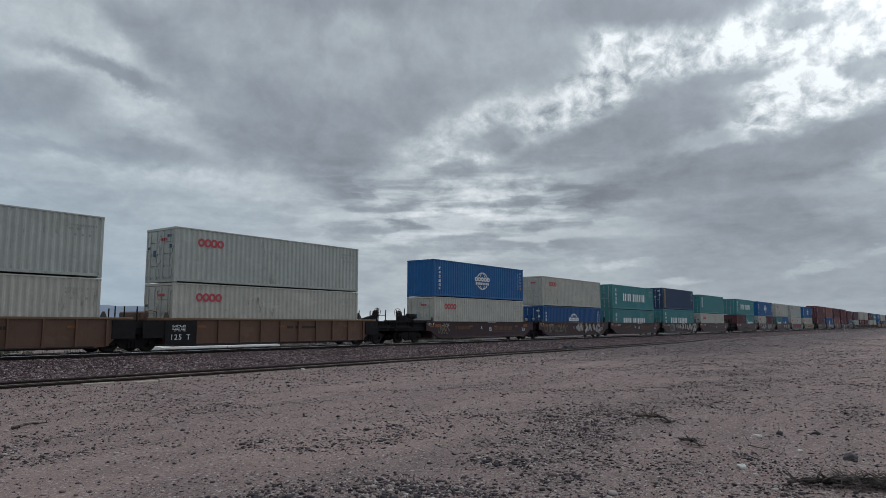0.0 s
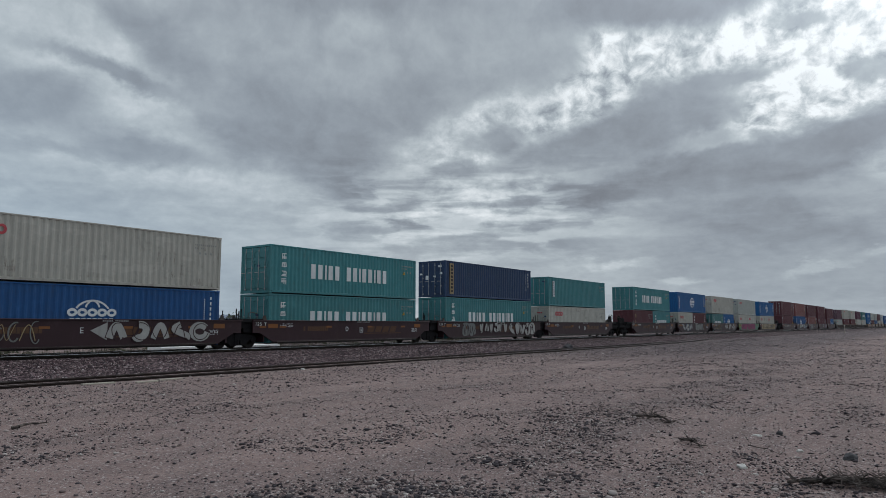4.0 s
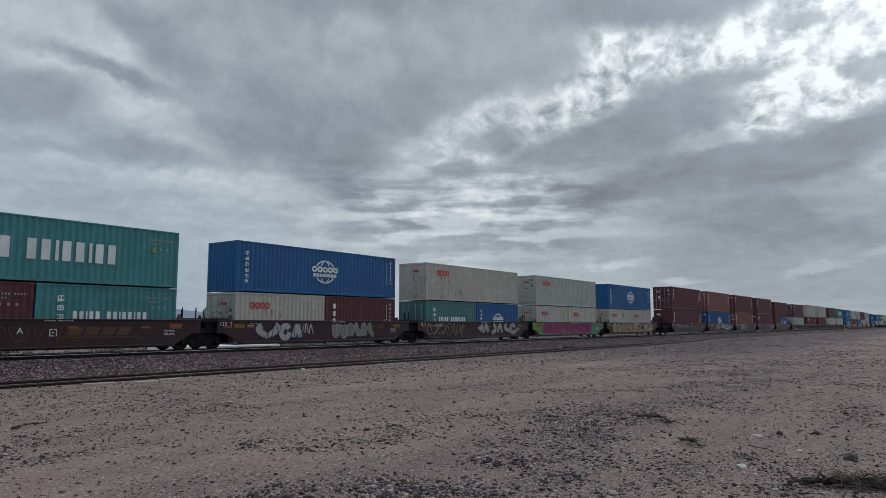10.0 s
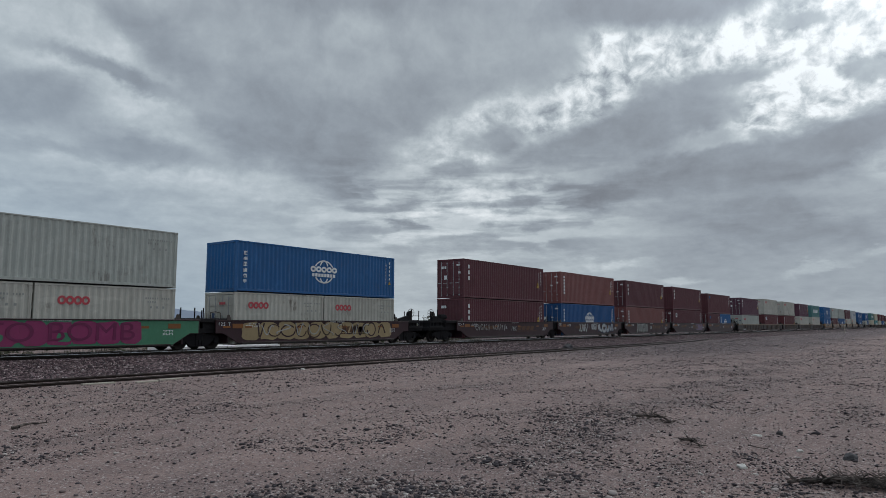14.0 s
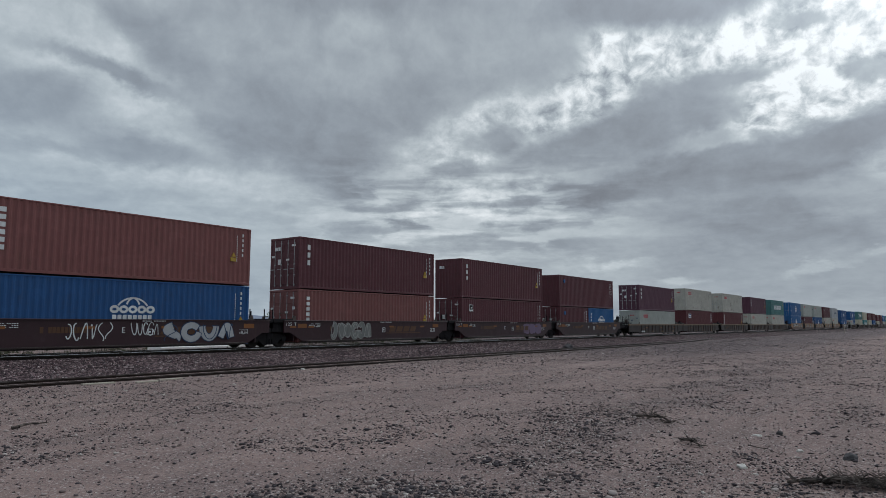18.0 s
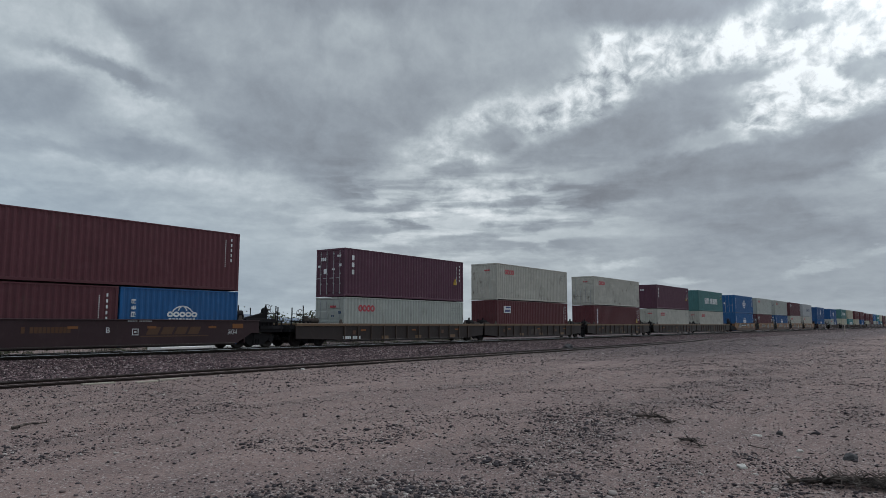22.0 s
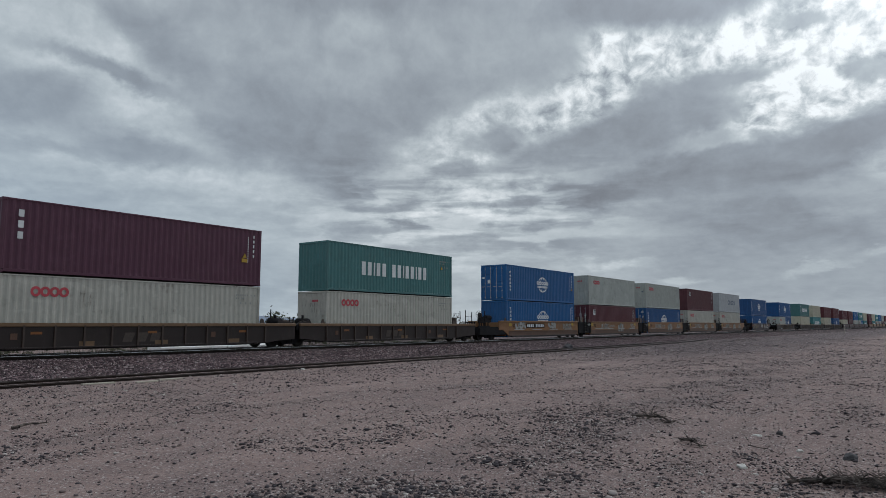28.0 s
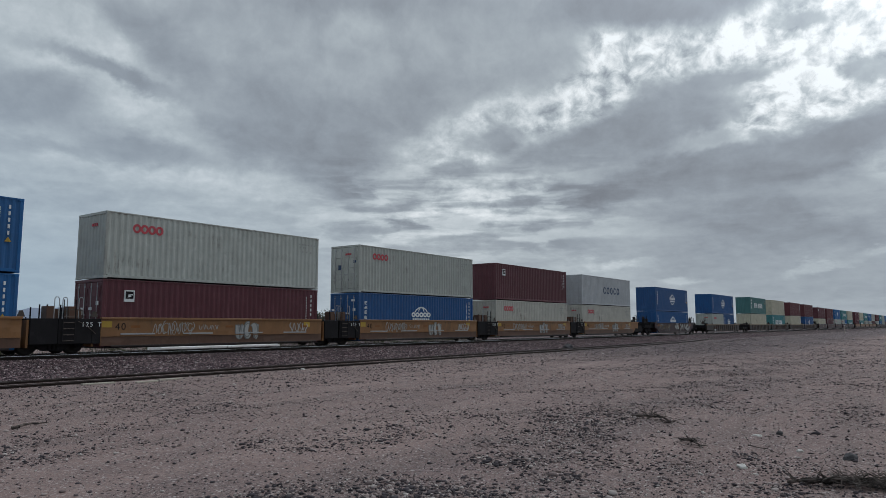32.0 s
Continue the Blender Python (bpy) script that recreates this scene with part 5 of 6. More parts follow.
        for q in ((6.62, 6.9, 0.74, 0.77), (6.62, 6.9, 0.99, 1.02), (6.62, 6.65, 0.77, 0.99), (6.87, 6.9, 0.77, 0.99), (6.71, 6.81, 0.85, 0.91)):
            box(bm, q[0], q[1], -1.46, -1.449, q[2], q[3])
        part("data_frame", bm, M["white"], car, "white outlined data square")
        if s < 300:
            words("125 T", 0.24, M["white"], car, (-0.68, -1.456, 1.22), label="white stencilled number", single=True)
        if tag:
            words(tag, 0.34, M["white"], car, (5.55, -1.452, 0.95), name="unit_letter", label="white unit letter")
    elif kind == "yellow":
        if not first:
            part("end_panel", shared(("end_panel_y",), lambda: cuboid(-0.445, -0.104, -1.446, -1.37, 0.42, 1.44), M["black"]), None, car, "black end panel")
            words("125 T", 0.27, M["white"], car, (-0.5, -1.456, 1.2), label="white stencilled number", single=True)
        words("40", 0.42, M["black"], car, (0.74, -1.452, 1.1), label="black stencilled number", single=True)
        for x in (-0.06, 11.0):
            part("reflector_plate", shared(("reflector_plate_y",), lambda: cuboid(0, 0.42, -0.014, 0, 0, 0.26), M["sticker"]), None, car, "yellow reflector plate", at=(x, -1.452, 1.08))
    elif kind == "ribbed":
        part("end_panel", cuboid(-0.5, 1.1, -1.535, -1.452, 0.3, 1.38), M["black"], car, "black end panel")
        words("125 T", 0.34, M["white"], car, (0.25, -1.54, 0.62), label="white stencilled number", single=True)
        print_rows(car, -0.15, 1.15, 5, 9, 0.05, 0.03, y=-1.546, seed=8)
        print_rows(car, 6.6, 1.0, 1, 14, 0.12, 0.13, "car_dark", seed=9)
    else:
        if first:
            print_rows(car, -0.3, 0.36, 1, 11, 0.11, 0.17, "white", seed=10)
        else:
            for i in range(3):
                part("logo_block", shared(("logo_block",), lambda: slab(bmesh.new(), [(0.0, 0.0), (0.42, 0.0), (0.58, 0.4), (0.12, 0.4)], -0.012, 0.0), M["steel"]), None, car, "faded pale block", at=(4.85 + i * 0.62, -1.45, 0.46))
        for x in (3.05, 6.35, 10.2):
            part("sill_patch", shared(("sill_patch_low",), lambda: cuboid(0, 0.62, -0.02, 0, 0.33, 0.52), M["sill_tan"]), None, car, "tan rust patch", at=(x, -1.452, 0))
        for x in (0.5, 9.2):
            part("sill_patch", shared(("sill_patch",), lambda: cuboid(0, 0.24, -0.02, 0, 0.62, 0.86), M["car_rust"]), None, car, "rusty patch", at=(x, -1.452, 0))
    for a in art:
        if a == "pink":
            part("spray_ground", slab(bmesh.new(), [(-1.1, 1.4), (13.3, 1.4), (13.3, 0.8), (12.85, 0.8), (12.0, 0.3), (0.2, 0.3), (-0.7, 0.8), (-1.1, 0.8)], -1.456, -1.449), M["mint"], car, "mint green spray ground")
            fill_blobs(car, -0.95, 0.5, 0.7, 1.36, "lime", 2, -1.462)
            fill_blobs(car, 0.7, 10.5, 0.36, 1.36, "pink", 10, -1.466)
            fill_blobs(car, 4.3, 5.0, 0.5, 0.85, "mint", 1, -1.470, 5)
            fill_blobs(car, 7.0, 7.5, 0.5, 0.9, "mint", 1, -1.470, 6)
            words("OUT TO BOMB", 1.05, M["magenta"], car, (5.6, -1.480, 0.87), name="graffiti_lettering", label="magenta graffiti lettering", squash=1.28)
        elif a == "bundle":
            fill_blobs(car, 1.8, 3.4, 0.36, 1.36, "haze_spray", 2, -1.457, 5)
            scrawl(car, 1.8, 3.5, 0.4, 1.3, "car_maroon", 4, 0.04, -1.466)
            bubbles(car, 3.9, 7.9, 0.62, 1.36, 6, "spray", "car_maroon", 31)
            bubbles(car, 8.2, 12.3, 0.36, 1.4, 5, "spray", "car_maroon", 32)
        elif a == "tan":
            fill_blobs(car, 0.4, 11.6, 0.4, 1.36, "buff", 10, -1.456, 8)
            scrawl(car, 1.0, 11.2, 0.5, 1.3, "car_maroon", 11, 0.07, -1.468)
            scrawl(car, 1.4, 10.0, 0.6, 1.3, "spray", 8, 0.05, -1.474)
        elif a == "white2":
            bubbles(car, 1.1, 4.2, 0.36, 1.32, 4, "spray", "navy", 33)
            scrawl(car, 4.0, 5.0, 0.6, 1.34, "silver", 3, 0.05)
            bubbles(car, 6.5, 9.9, 0.42, 1.34, 6, "haze_spray", "spray", 34)
            bm = bmesh.new()
            ring(bm, 10.45, 0.9, 0.36, 0.4, 0.06, -1.464, -1.449)
            ring(bm, 10.45, 0.9, 0.2, 0.22, 0.05, -1.464, -1.449)
            part("round_mark", bm, M["gold"], car, "faded tan round mark")
        elif a == "ends":
            scrawl(car, -0.3, 4.2, 0.42, 1.34, "haze_spray", 6, 0.05)
            scrawl(car, 0.2, 3.9, 0.5, 1.3, "buff", 5, 0.03, -1.468)
            slab_points = [(5.9, 0.95), (6.6, 1.3), (6.6, 0.55)]
            part("graffiti_fill", slab(bmesh.new(), slab_points, -1.462, -1.449), M["spray"], car)
            bubbles(car, 6.5, 11.5, 0.42, 1.36, 5, "spray", "car_maroon", 35)
        elif a == "small":
            scrawl(car, 0.1, 1.3, 0.5, 1.3, "haze_spray", 4, 0.03)
            scrawl(car, 0.5, 1.5, 0.7, 1.2, "buff", 3, 0.025, -1.468)
        elif a == "thin":
            scrawl(car, 1.2, 3.2, 0.75, 1.25, "spray", 6, 0.035)
            scrawl(car, 3.6, 5.4, 0.75, 1.25, "spray", 6, 0.035)
            scrawl(car, 6.2, 7.2, 0.7, 1.1, "haze_spray", 4, 0.03)
        elif a == "bubble":
            bubbles(car, 7.35, 11.2, 0.4, 1.34, 4, "silver", "navy", 36)
            scrawl(car, 3.1, 5.1, 0.55, 1.34, "white", 6, 0.04)
            scrawl(car, 5.9, 7.2, 0.7, 1.3, "white", 5, 0.035)
        elif a == "loops":
            bubbles(car, 2.2, 5.6, 0.34, 1.34, 6, "haze_spray", "spray", 37)
        elif a == "faint":
            scrawl(car, 3.0, 8.0, 0.5, 1.2, "gold", 7, 0.04)
        elif a == "lilac":
            fill_blobs(car, 8.5, 11.4, 0.42, 1.3, "lilac", 3, -1.457, 21)
        elif a == "plate":
            part("number_panel", cuboid(2.72, 5.85, -1.462, -1.449, 0.95, 1.3), M["black"], car, "black number panel")
            for i in range(10):
                if i != 4:
                    part("number_block", shared(("number_block",), lambda: cuboid(0, 0.2, -0.006, 0, 0, 0.22), M["white"]), None, car, at=(2.86 + i * 0.29, -1.462, 1.01))
            bubbles(car, 0.95, 2.65, 0.78, 1.4, 3, "spray", "haze_spray", 41)
            bubbles(car, 6.5, 8.0, 0.82, 1.38, 3, "spray", "haze_spray", 42)
            scrawl(car, 9.3, 11.0, 0.8, 1.38, "spray", 9, 0.03)
            scrawl(car, 9.4, 10.9, 0.85, 1.3, "spray", 6, 0.03, -1.468)
        elif a == "tags":
            scrawl(car, 2.2, 4.3, 0.72, 1.36, "spray", 9, 0.03)
            scrawl(car, 2.4, 4.2, 0.85, 1.3, "spray", 6, 0.03, -1.468)
            scrawl(car, 4.5, 5.6, 0.95, 1.2, "spray", 5, 0.03)
            bubbles(car, 6.6, 8.0, 0.5, 1.36, 3, "spray", "haze_spray", 43)
            scrawl(car, 10.0, 11.3, 0.8, 1.32, "spray", 6, 0.05)
    MOVING.append((car, s, RAIL_Z))
    return car


# ---- the train ----
LOOKS = {
    "g": ("gray", "rings", "pale grey corrugated container with a red ring logo"),
    "k": ("beige", "rings", "weathered beige-grey corrugated container with a red ring logo"),
    "b": ("blue", "globe", "bright blue corrugated container with a white globe logo"),
    "e": ("deep", "globe", "deep blue corrugated container with a white globe logo"),
    "c": ("teal", "blocks", "sea-green corrugated container with tall white block lettering"),
    "C": ("green", "blocks", "green corrugated container with tall white block lettering"),
    "D": ("green", "words", "dark green corrugated container with tall white block lettering"),
    "n": ("navy", "buff", "navy blue corrugated container with a buff name panel"),
    "d": ("teal", "panel", "sea-green corrugated container with a white upright panel"),
    "x": ("maroon", "column", "dark maroon corrugated container with white upright lettering"),
    "p": ("plum", "column", "dark plum corrugated container with white upright lettering"),
    "t": ("brick", "letters", "brick-red corrugated container with an upright white name"),
    "m": ("maroon", "badge", "maroon corrugated container with a small square badge"),
    "r": ("red", "print", "dull red corrugated container with small white print"),
    "R": ("red", "letters", "dull red corrugated container with an upright white name"),
    "G": ("maroon", "two", "maroon corrugated container with outlined buff shapes"),
    "B": ("red", "sign", "red corrugated container with a white and blue sign"),
    "o": ("maroon", "dot", "maroon corrugated container with a round blue badge"),
    "s": ("silver", "dark", "silver-grey corrugated container with dark ring lettering"),
    "w": ("cream", "print", "cream corrugated container with small print")}


def load(s, upper, lower, up_h, low_h, ends):
    """A stack on a car: one or two boxes in the well and one on top."""
    z = RAIL_Z + 0.235
    if len(lower) == 2:
        for i, k in enumerate(lower):
            colour, mark, label = LOOKS[k]
            container(s + i * (12.192 - 6.058), z, 20, low_h, colour, "wall" if ends[1] == "w" else "door", mark, "short " + label)
    else:
        colour, mark, label = LOOKS[lower]
        container(s, z, 40, low_h, colour, "wall" if ends[1] == "w" else "door", mark, label + " in the well")
    if upper:
        colour, mark, label = LOOKS[upper]
        container(s, z + low_h + 0.03, 40, up_h, colour, "wall" if ends[0] == "w" else "door", mark, label + " stacked on top")


H, W_ = HIGH, LOW
TRAIN_FRONT = [
    (2.33, "ribbed", "", "g", "k", W_, H, "dd", "", ()), (17.85, "ribbed", "l", "g", "k", W_, H, "dd", "", ()),
    (37.6, "smooth", "f", "b", "k", W_, H, "wd", "A", ("small",)), (53.16, "smooth", "", "k", "e", W_, W_, "dd", "E", ("ends",)), (68.38, "smooth", "", "c", "c", W_, W_, "dd", "D", ()),
    (83.9, "smooth", "", "n", "c", W_, H, "dd", "", ("bundle",)), (99.27, "smooth", "l", "d", "k", W_, W_, "dd", "B", ())]
TRAIN_MID = [
    (119.14, "smooth", "f", "c", "Gc", W_, W_, "dw", "A", ("faint",)), (134.57, "smooth", "", "b", "kx", W_, W_, "wd", "", ("white2",)), (150.0, "smooth", "", "k", "Cb", W_, W_, "wd", "", ("ends",)),
    (165.3, "smooth", "", "g", "kk", W_, W_, "dd", "", ("pink",)), (180.7, "smooth", "l", "b", "kk", W_, W_, "wd", "", ("tan",)),
    (200.66, "smooth", "f", "x", "x", H, H, "dw", "A", ("thin",)), (216.15, "smooth", "", "t", "e", H, H, "dd", "E", ("bubble",)), (231.62, "smooth", "", "x", "t", H, H, "dd", "", ("loops",)),
    (247.15, "smooth", "", "x", "m", H, H, "wd", "C", ("lilac",)), (262.6, "smooth", "l", "o", "ob", H, W_, "wd", "B", ())]
TRAIN_REAR = [
    (282.27, "ribbed_long", "f", "p", "g", H, W_, "dd", "", ()), (299.08, "ribbed_long", "", "k", "B", H, H, "ww", "", ()), (317.2, "ribbed_long", "", "k", "R", H, H, "dw", "", ()),
    (335.2, "ribbed_long", "", "p", "k", H, H, "ww", "", ()), (352.1, "ribbed_long", "l", "D", "k", H, H, "ww", "", ()),
    (371.75, "yellow", "f", "b", "b", H, H, "dw", "", ("plate",)), (387.19, "yellow", "", "g", "m", H, H, "wd", "", ("tags",)), (402.73, "yellow", "", "g", "e", H, H, "dd", "", ("tags",)),
    (418.15, "yellow", "", "m", "k", H, H, "ww", "", ("tags",)), (433.7, "yellow", "l", "s", "k", H, H, "dw", "", ("tags",)),
    (454.0, "smooth", "fl", "e", "e", H, W_, "ww", "", ("ends",)), (477.7, "ribbed_long", "f", "e", "ge", H, W_, "ww", "", ()),
    (501.5, "ribbed_long", "", "C", "w", H, H, "ww", "", ()), (519.0, "ribbed_long", "", "w", "c", H, H, "ww", "", ())]
TRAIN_FAR = [
    (537.5, "ribbed_long", "", "r", "w", H, H, "ww", "", ()), (555.0, "ribbed_long", "l", "r", "e", H, H, "ww", "", ()),
    (575.0, "smooth", "f", "m", "w", H, W_, "ww", "", ()), (590.5, "smooth", "", "r", "x", H, W_, "ww", "", ()), (606.0, "smooth", "", "b", "g", H, W_, "ww", "", ()), (621.5, "smooth", "", "c", "gb", H, W_, "ww", "", ()), (637.0, "smooth", "l", "w", "c", H, W_, "ww", "", ()),
    (657.0, "yellow", "f", "m", "x", H, W_, "ww", "", ()), (672.5, "yellow", "", "w", "c", H, W_, "ww", "", ()), (688.0, "yellow", "", "c", "g", H, W_, "ww", "", ()), (703.5, "yellow", "", "b", "g", H, W_, "ww", "", ()), (719.0, "yellow", "l", "g", "x", H, W_, "ww", "", ()),
    (739.0, "smooth", "f", "r", "g", H, W_, "ww", "", ()), (754.5, "smooth", "", "c", "b", H, W_, "ww", "", ()), (770.0, "smooth", "", "g", "g", H, W_, "ww", "", ()), (785.5, "smooth", "", "b", "x", H, W_, "ww", "", ()), (801.0, "smooth", "l", "m", "g", H, W_, "ww", "", ())]
for s0, kind, joints, upper, lower, uh, lh, ends, tag, art in TRAIN_FRONT + TRAIN_MID + TRAIN_REAR + TRAIN_FAR:
    well_car(s0, kind, "f" in joints, "l" in joints, tag, art)
    load(s0, upper, lower, uh, lh, ends)


# ---- distance ----
def hills():
    """A far ridge beyond the plain, its haze painted into the colour."""
    bm = bmesh.new()
    rows = []
    n = 90
    for i in range(n + 1):
        a = radians(8 + 56 * i / n)
        k = i / n
        h = 42 + 30 * noise.noise((k * 5.0, 0.4, 2.2)) + 18 * noise.noise((k * 17.0, 1.4, 5.0)) + 6 * noise.noise((k * 60.0, 2.0, 1.0))
        h *= max(0.12, 1 - max(0.0, k - 0.42) * 2.4)
        row = []
        for far, up in ((2300, 0.0), (2550, 0.55), (2750, 1.0), (3100, 0.0)):
            far2 = far + 60 * noise.noise((k * 30, far * 0.01, 3))
            row.append(bm.verts.new((far2 * math.sin(a), far2 * math.cos(a), -2 + max(2.0, h) * up)))
        rows.append(row)
    for p, q in zip(rows, rows[1:]):
        for j in range(3):
            bm.faces.new((p[j], q[j], q[j + 1], p[j + 1]))
    tagged(new("far_hills", shape("far_hills", bm, M["hill"], True)), "desert hills on the horizon, distance haze painted in as blue-grey", "hills", kind="structure")


hills()


def bush(x, y, size, seed):
    """A desert bush: twigs from one root and a loose crown of small leaves."""
    rng = random.Random(seed)
    ob = blank("desert_bush", "dusty olive desert bush beyond the track", "bush", "bushes beyond the track")
    ob.location = (x, y, 0)
    bm, leaves = bmesh.new(), bmesh.new()
    for i in range(12):
        a, lean = rng.uniform(0, 6.283), rng.uniform(0.15, 0.7)
        top = Vector((math.cos(a) * lean * size * 0.7, math.sin(a) * lean * size * 0.7, size * rng.uniform(0.55, 0.95)))
        mid = top * 0.5 + Vector((rng.uniform(-0.1, 0.1), rng.uniform(-0.1, 0.1), 0.1)) * size
        tube(bm, (0, 0, 0), mid, 0.03 * size, 5, 0.018 * size)
        tube(bm, mid, top, 0.018 * size, 5, 0.006 * size)
        for k in range(36):
            c = mid.lerp(top, rng.random() * 1.15) + Vector((rng.gauss(0, 0.13), rng.gauss(0, 0.13), rng.gauss(0, 0.1))) * size
            u = Vector((rng.uniform(-1, 1), rng.uniform(-1, 1), rng.uniform(-1, 1))).normalized() * size * rng.uniform(0.03, 0.07)
            w = u.orthogonal().normalized() * size * rng.uniform(0.02, 0.045)
            leaves.faces.new([leaves.verts.new(c + d) for d in (-u, w, u, -w)])
    part("stem_cluster", bm, M["wood"], ob)
    part("crown", leaves, M["leaf"], ob)


def far_side():
    rng = random.Random(4)
    for i in range(46):
        y = rng.uniform(47, 66)
        bush(y * rng.uniform(0.62, 1.9), y, rng.uniform(1.7, 3.1), 100 + i)
    for i in range(10):
        bush(rng.uniform(20, 34), rng.uniform(44, 70), rng.uniform(0.5, 1.0), 160 + i)
    # low white kerb; the slope is added so that it catches more skylight
    ob = blank("concrete_apron", "long pale concrete slab strip beyond the track, sloped to catch the sky", "concrete apron")
    for i in range(5):
        x = 24.3 + i * 1.9
        bm = bmesh.new()
        vs = [bm.verts.new((xx, y, z)) for xx in (x, x + 1.86) for y, z in ((40.2, -0.1), (40.2, 0.28), (41.4, 0.40), (41.8, 0.40), (41.8, -0.1))]
        for k in range(5):
            bm.faces.new((vs[k], vs[(k + 1) % 5], vs[5 + (k + 1) % 5], vs[5 + k]))
        bm.faces.new(vs[:5])
        bm.faces.new(vs[5:])
        part("apron_slab", bm, M["concrete"], ob)


def weeds():
    """Low dry weeds on the plain just beyond the track."""
    rng = random.Random(9)
    verts, faces = [], []
    for i in range(2600):
        y = 36.5 + 26 * rng.random() ** 1.6
        x = y * rng.uniform(0.3, 1.5)
        if noise.noise((x * 0.22, y * 0.4, 3.0)) < -0.12 or 39.8 < y < 42.2:
            continue
        tall = rng.uniform(0.12, 0.42)
        for b in range(9):
            a, lean = rng.uniform(0, 6.283), rng.uniform(0.1, 0.9)
            cx, cy = x + rng.gauss(0, 0.12), y + rng.gauss(0, 0.12)
            dx, dy = math.cos(a), math.sin(a)
            w, z = rng.uniform(0.012, 0.03), tall * rng.uniform(0.5, 1.0)
            k = len(verts)
            verts += [(cx - dy * w, cy + dx * w, -0.02), (cx + dy * w, cy - dx * w, -0.02), (cx + dx * lean * z, cy + dy * lean * z, z)]
            faces.append((k, k + 1, k + 2))
    me = bpy.data.meshes.new("dry_weeds")
    me.from_pydata(verts, [], faces)
    me.materials.append(M["leaf"])
    tagged(new("dry_weeds", me), "low dusty olive weeds beyond the track", "weeds", kind="stuff")


far_side()
weeds()


# ---- litter on the ground ----
def rock(name, label, x, y, size, material, seed):
    bm = bmesh.new()
    bmesh.ops.create_icosphere(bm, subdivisions=3, radius=1)
    for v in bm.verts:
        v.co *= 1 + 0.35 * noise.noise(v.co * 1.3 + Vector((seed, 0, 0))) + 0.12 * noise.noise(v.co * 4 + Vector((0, seed, 0)))
        v.co = Vector((v.co.x * size[0], v.co.y * size[1], v.co.z * size[2]))
    ob = new(name, shape(name, bm, material))
    ob.location = (x, y, lump(x, y) + size[2] * 0.35)
    ob.rotation_euler = (0, 0, seed)
    tagged(ob, label, "rock", "single rocks on the soil")


rock("pale_rock", "pale rounded rock lying on the soil", 9.18, 2.23, (0.075, 0.05, 0.04), M["white_stone"], 1.0)
rock("pale_rock", "small pale rock lying on the soil", 10.78, 1.85, (0.045, 0.035, 0.03), M["white_stone"], 2.0)
rock("dark_rock", "dark grey rock lying on the soil", 10.59, 1.23, (0.12, 0.08, 0.06), M["dark_stone"], 3.0)
rock("dark_rock", "dark grey rock lying on the soil", 12.3, 2.4, (0.05, 0.05, 0.04), M["dark_stone"], 4.0)
rock("pale_rock", "flat pale rock lying on the soil", 11.88, 2.65, (0.075, 0.035, 0.02), M["white_stone"], 5.0)
rock("pale_rock", "pale rock beside the siding rail", 18.2, 20.3, (0.085, 0.06, 0.05), M["white_stone"], 6.0)


def branch(name, label, x, y, x2, y2, thick, twigs, seed, height=0.12, reach=1.0):
    """A dead branch with side twigs lying on the ground."""
    rng = random.Random(seed)
    ob = blank(name, label, "dead branch", "dead branches")
    a, b = Vector((x, y, lump(x, y) + thick)), Vector((x2, y2, lump(x2, y2) + thick))
    bm = bmesh.new()
    pts = []
    for i in range(8):
        f = i / 7
        p = a.lerp(b, f) + Vector((rng.uniform(-0.03, 0.03), rng.uniform(-0.05, 0.05), height * math.sin(math.pi * f) * rng.uniform(0.5, 1.0)))
        pts.append(p)
    for i in range(7):
        tube(bm, pts[i], pts[i + 1], thick * (1 - i / 9), 7, thick * (1 - (i + 1) / 9))
    part("stem", bm, M["wood"], ob)
    bm = bmesh.new()
    for k in range(twigs):
        p = pts[rng.randrange(1, 8)]
        d = Vector((rng.uniform(-1, 1), rng.uniform(-1, 1), rng.uniform(-0.1, 0.55))).normalized()
        q = p
        r = thick * rng.uniform(0.2, 0.45)
        for j in range(4):
            e = q + d * rng.uniform(0.05, 0.16) * reach
            e.z = max(e.z, lump(e.x, e.y) + r)
            tube(bm, q, e, r, 5, r * 0.7)
            q, r = e, r * 0.7
            d = (d + Vector((rng.uniform(-0.5, 0.5), rng.uniform(-0.5, 0.5), rng.uniform(-0.5, 0.2)))).normalized()
    tagged(part("brushwood", bm, M["wood"], ob), kind="stuff")


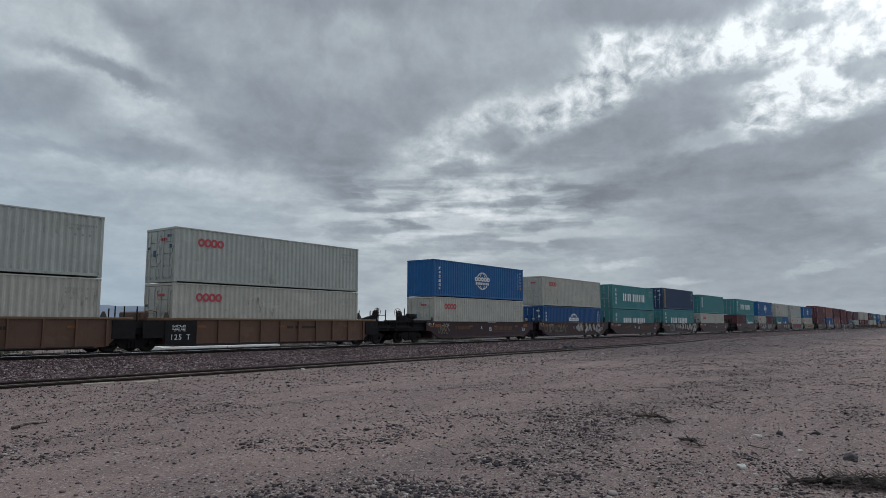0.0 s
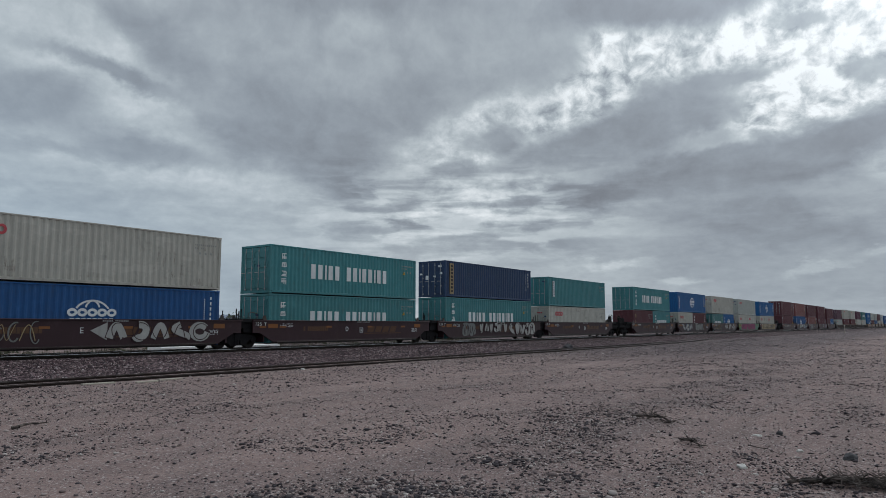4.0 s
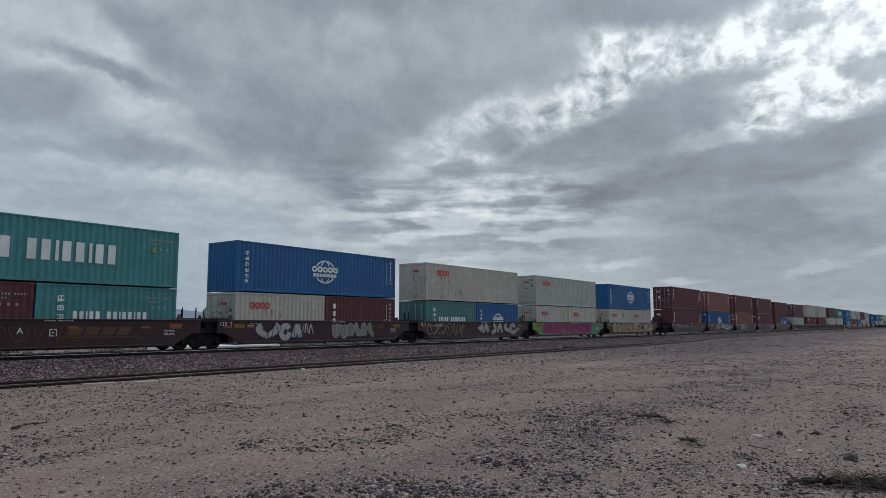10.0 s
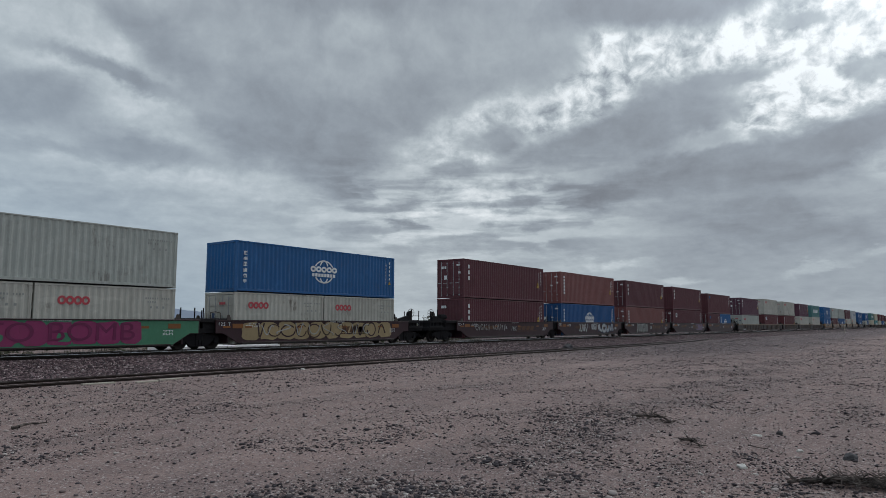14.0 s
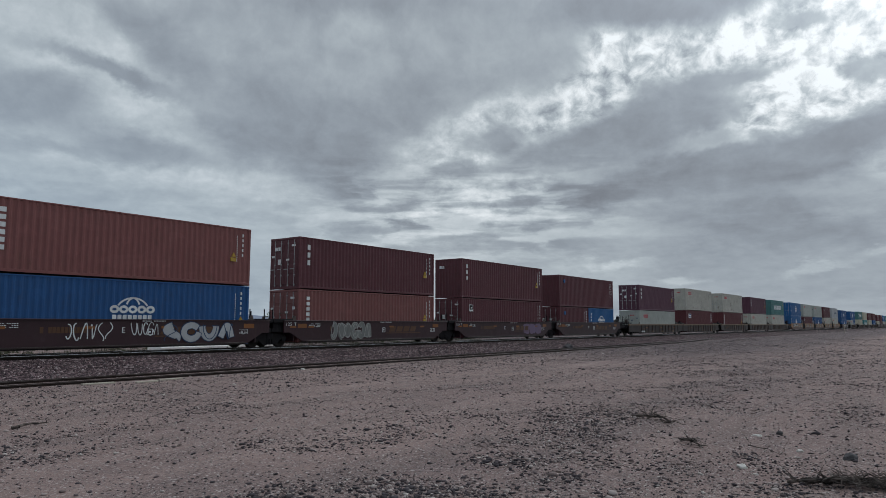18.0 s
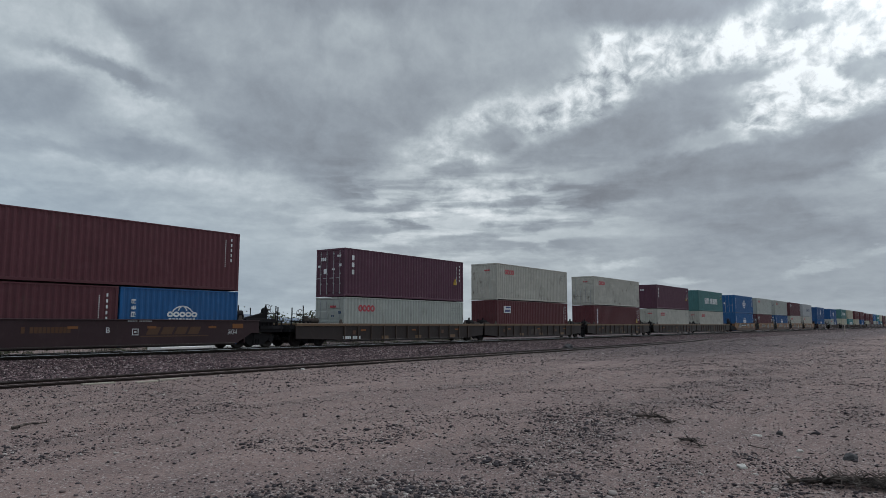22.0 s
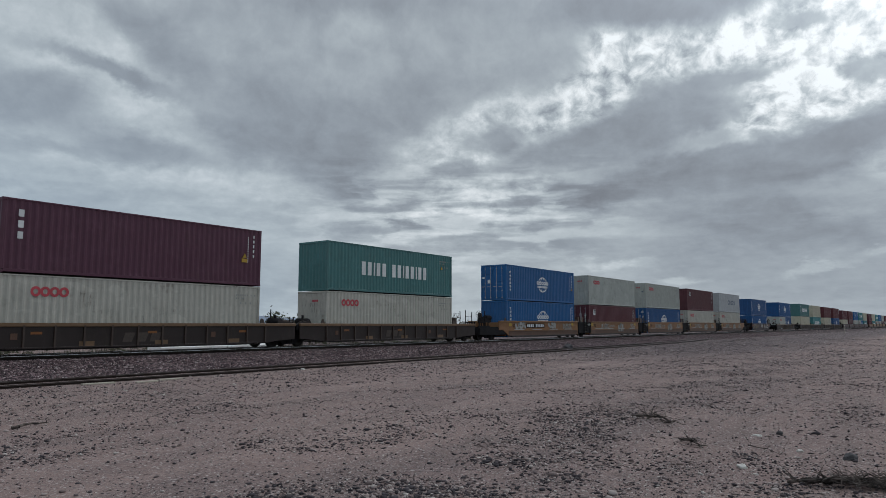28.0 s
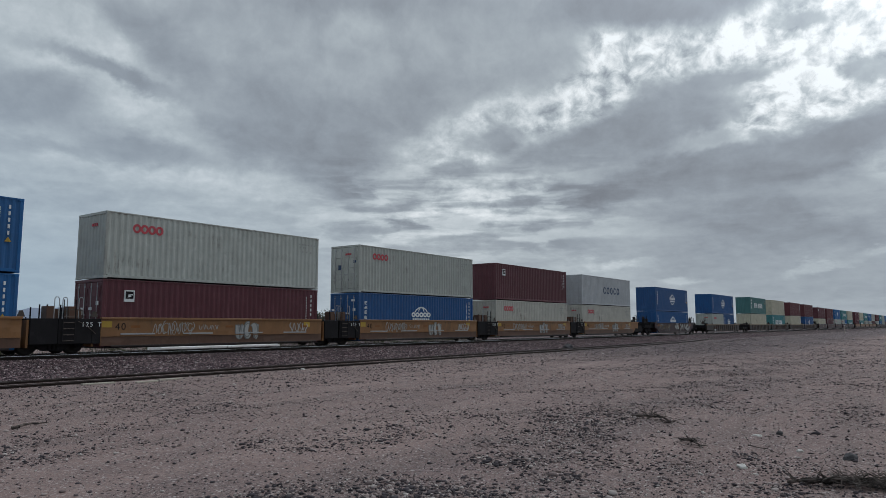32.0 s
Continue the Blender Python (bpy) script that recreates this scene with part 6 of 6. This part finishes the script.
branch("dead_branch", "weathered dead branch lying on gravel", 12.8, 5.0, 12.3, 4.1, 0.024, 34, 1, 0.08, 0.6)
branch("dead_branch", "forked dead branch lying on gravel", 12.7, 4.75, 12.35, 4.2, 0.018, 22, 4, 0.10, 0.6)
branch("dead_branch", "small dark dead branch on gravel", 10.65, 3.42, 10.2, 3.0, 0.022, 30, 2, 0.05, 0.45)
branch("dead_branch", "thin dead twig on gravel", 10.9, 2.55, 10.4, 2.0, 0.008, 5, 3, 0.02, 0.6)
for i in range(7):
    branch("brush_heap", "heap of dark dead brush on the soil", 8.55 + 0.12 * i, 1.62 - 0.17 * i, 8.75 + 0.12 * i, 0.75 - 0.16 * i, 0.022, 60, 10 + i, 0.08, 0.55)
branch("dead_branch", "dark stick lying on the soil", 5.05, 12.75, 5.75, 12.95, 0.03, 4, 20, 0.03, 0.5)


def plank(x, y, length, turn, label="bleached timber offcut beside the siding rail"):
    ob = new("timber_offcut", shape("timber_offcut", cuboid(-length / 2, length / 2, -0.07, 0.07, 0, 0.055, 0.01), M["pale_wood"]))
    ob.matrix_world = pose(x, y, lump(x, y) - 0.005, 0, 0, turn)
    tagged(ob, label, "timber", "timber offcuts")


plank(10.3, 20.25, 0.95, -3)
plank(11.5, 19.75, 0.7, 4)
plank(12.45, 20.0, 0.8, -2)


def marker_post(x, y):
    ob = blank("marker_post", "thin pale trackside marker post", "post")
    ob.location = (x, y, 0)
    part("post", tube(bmesh.new(), (0, 0, -0.1), (0, 0, 1.6), 0.06, 8), M["pale_wood"], ob)
    part("cap", cuboid(-0.09, 0.09, -0.09, 0.09, 1.6, 1.68, 0.02), M["white"], ob, "white cap")


marker_post(150.0, 17.0)
rock("dark_rock", "low dark heap beside the siding", 45.2, 22.5, (0.5, 0.35, 0.26), M["dark_stone"], 7.0)
ties()


# ---- movement ----
def rolled(t):
    """Metres the train has rolled at t, as the keyed cars do between their rows."""
    for (a, u), (b, v) in zip(ROLLED, ROLLED[1:]):
        if t <= b:
            return u + (v - u) * (t - a) / (b - a)
    return ROLLED[-1][1]


def motions():
    for ob, s, z in MOVING:
        walk(ob, [(t, pose(s - d, TRACK_Y, z)) for t, d in ROLLED])
    # one turn of the wheels is keyed once and shared by all the wheelsets, which roll alike
    first = WHEELSETS[0]
    walk(first, [(i / 30, Matrix.Rotation(-rolled(i / 30) / WHEEL_R, 4, "Y")) for i in range(32 * 30 + 1)])
    keys = first.animation_data
    for w in WHEELSETS[1:]:
        w.rotation_mode = "QUATERNION"
        data = w.animation_data_create()
        data.action = keys.action
        data.action_slot = keys.action_slot


motions()
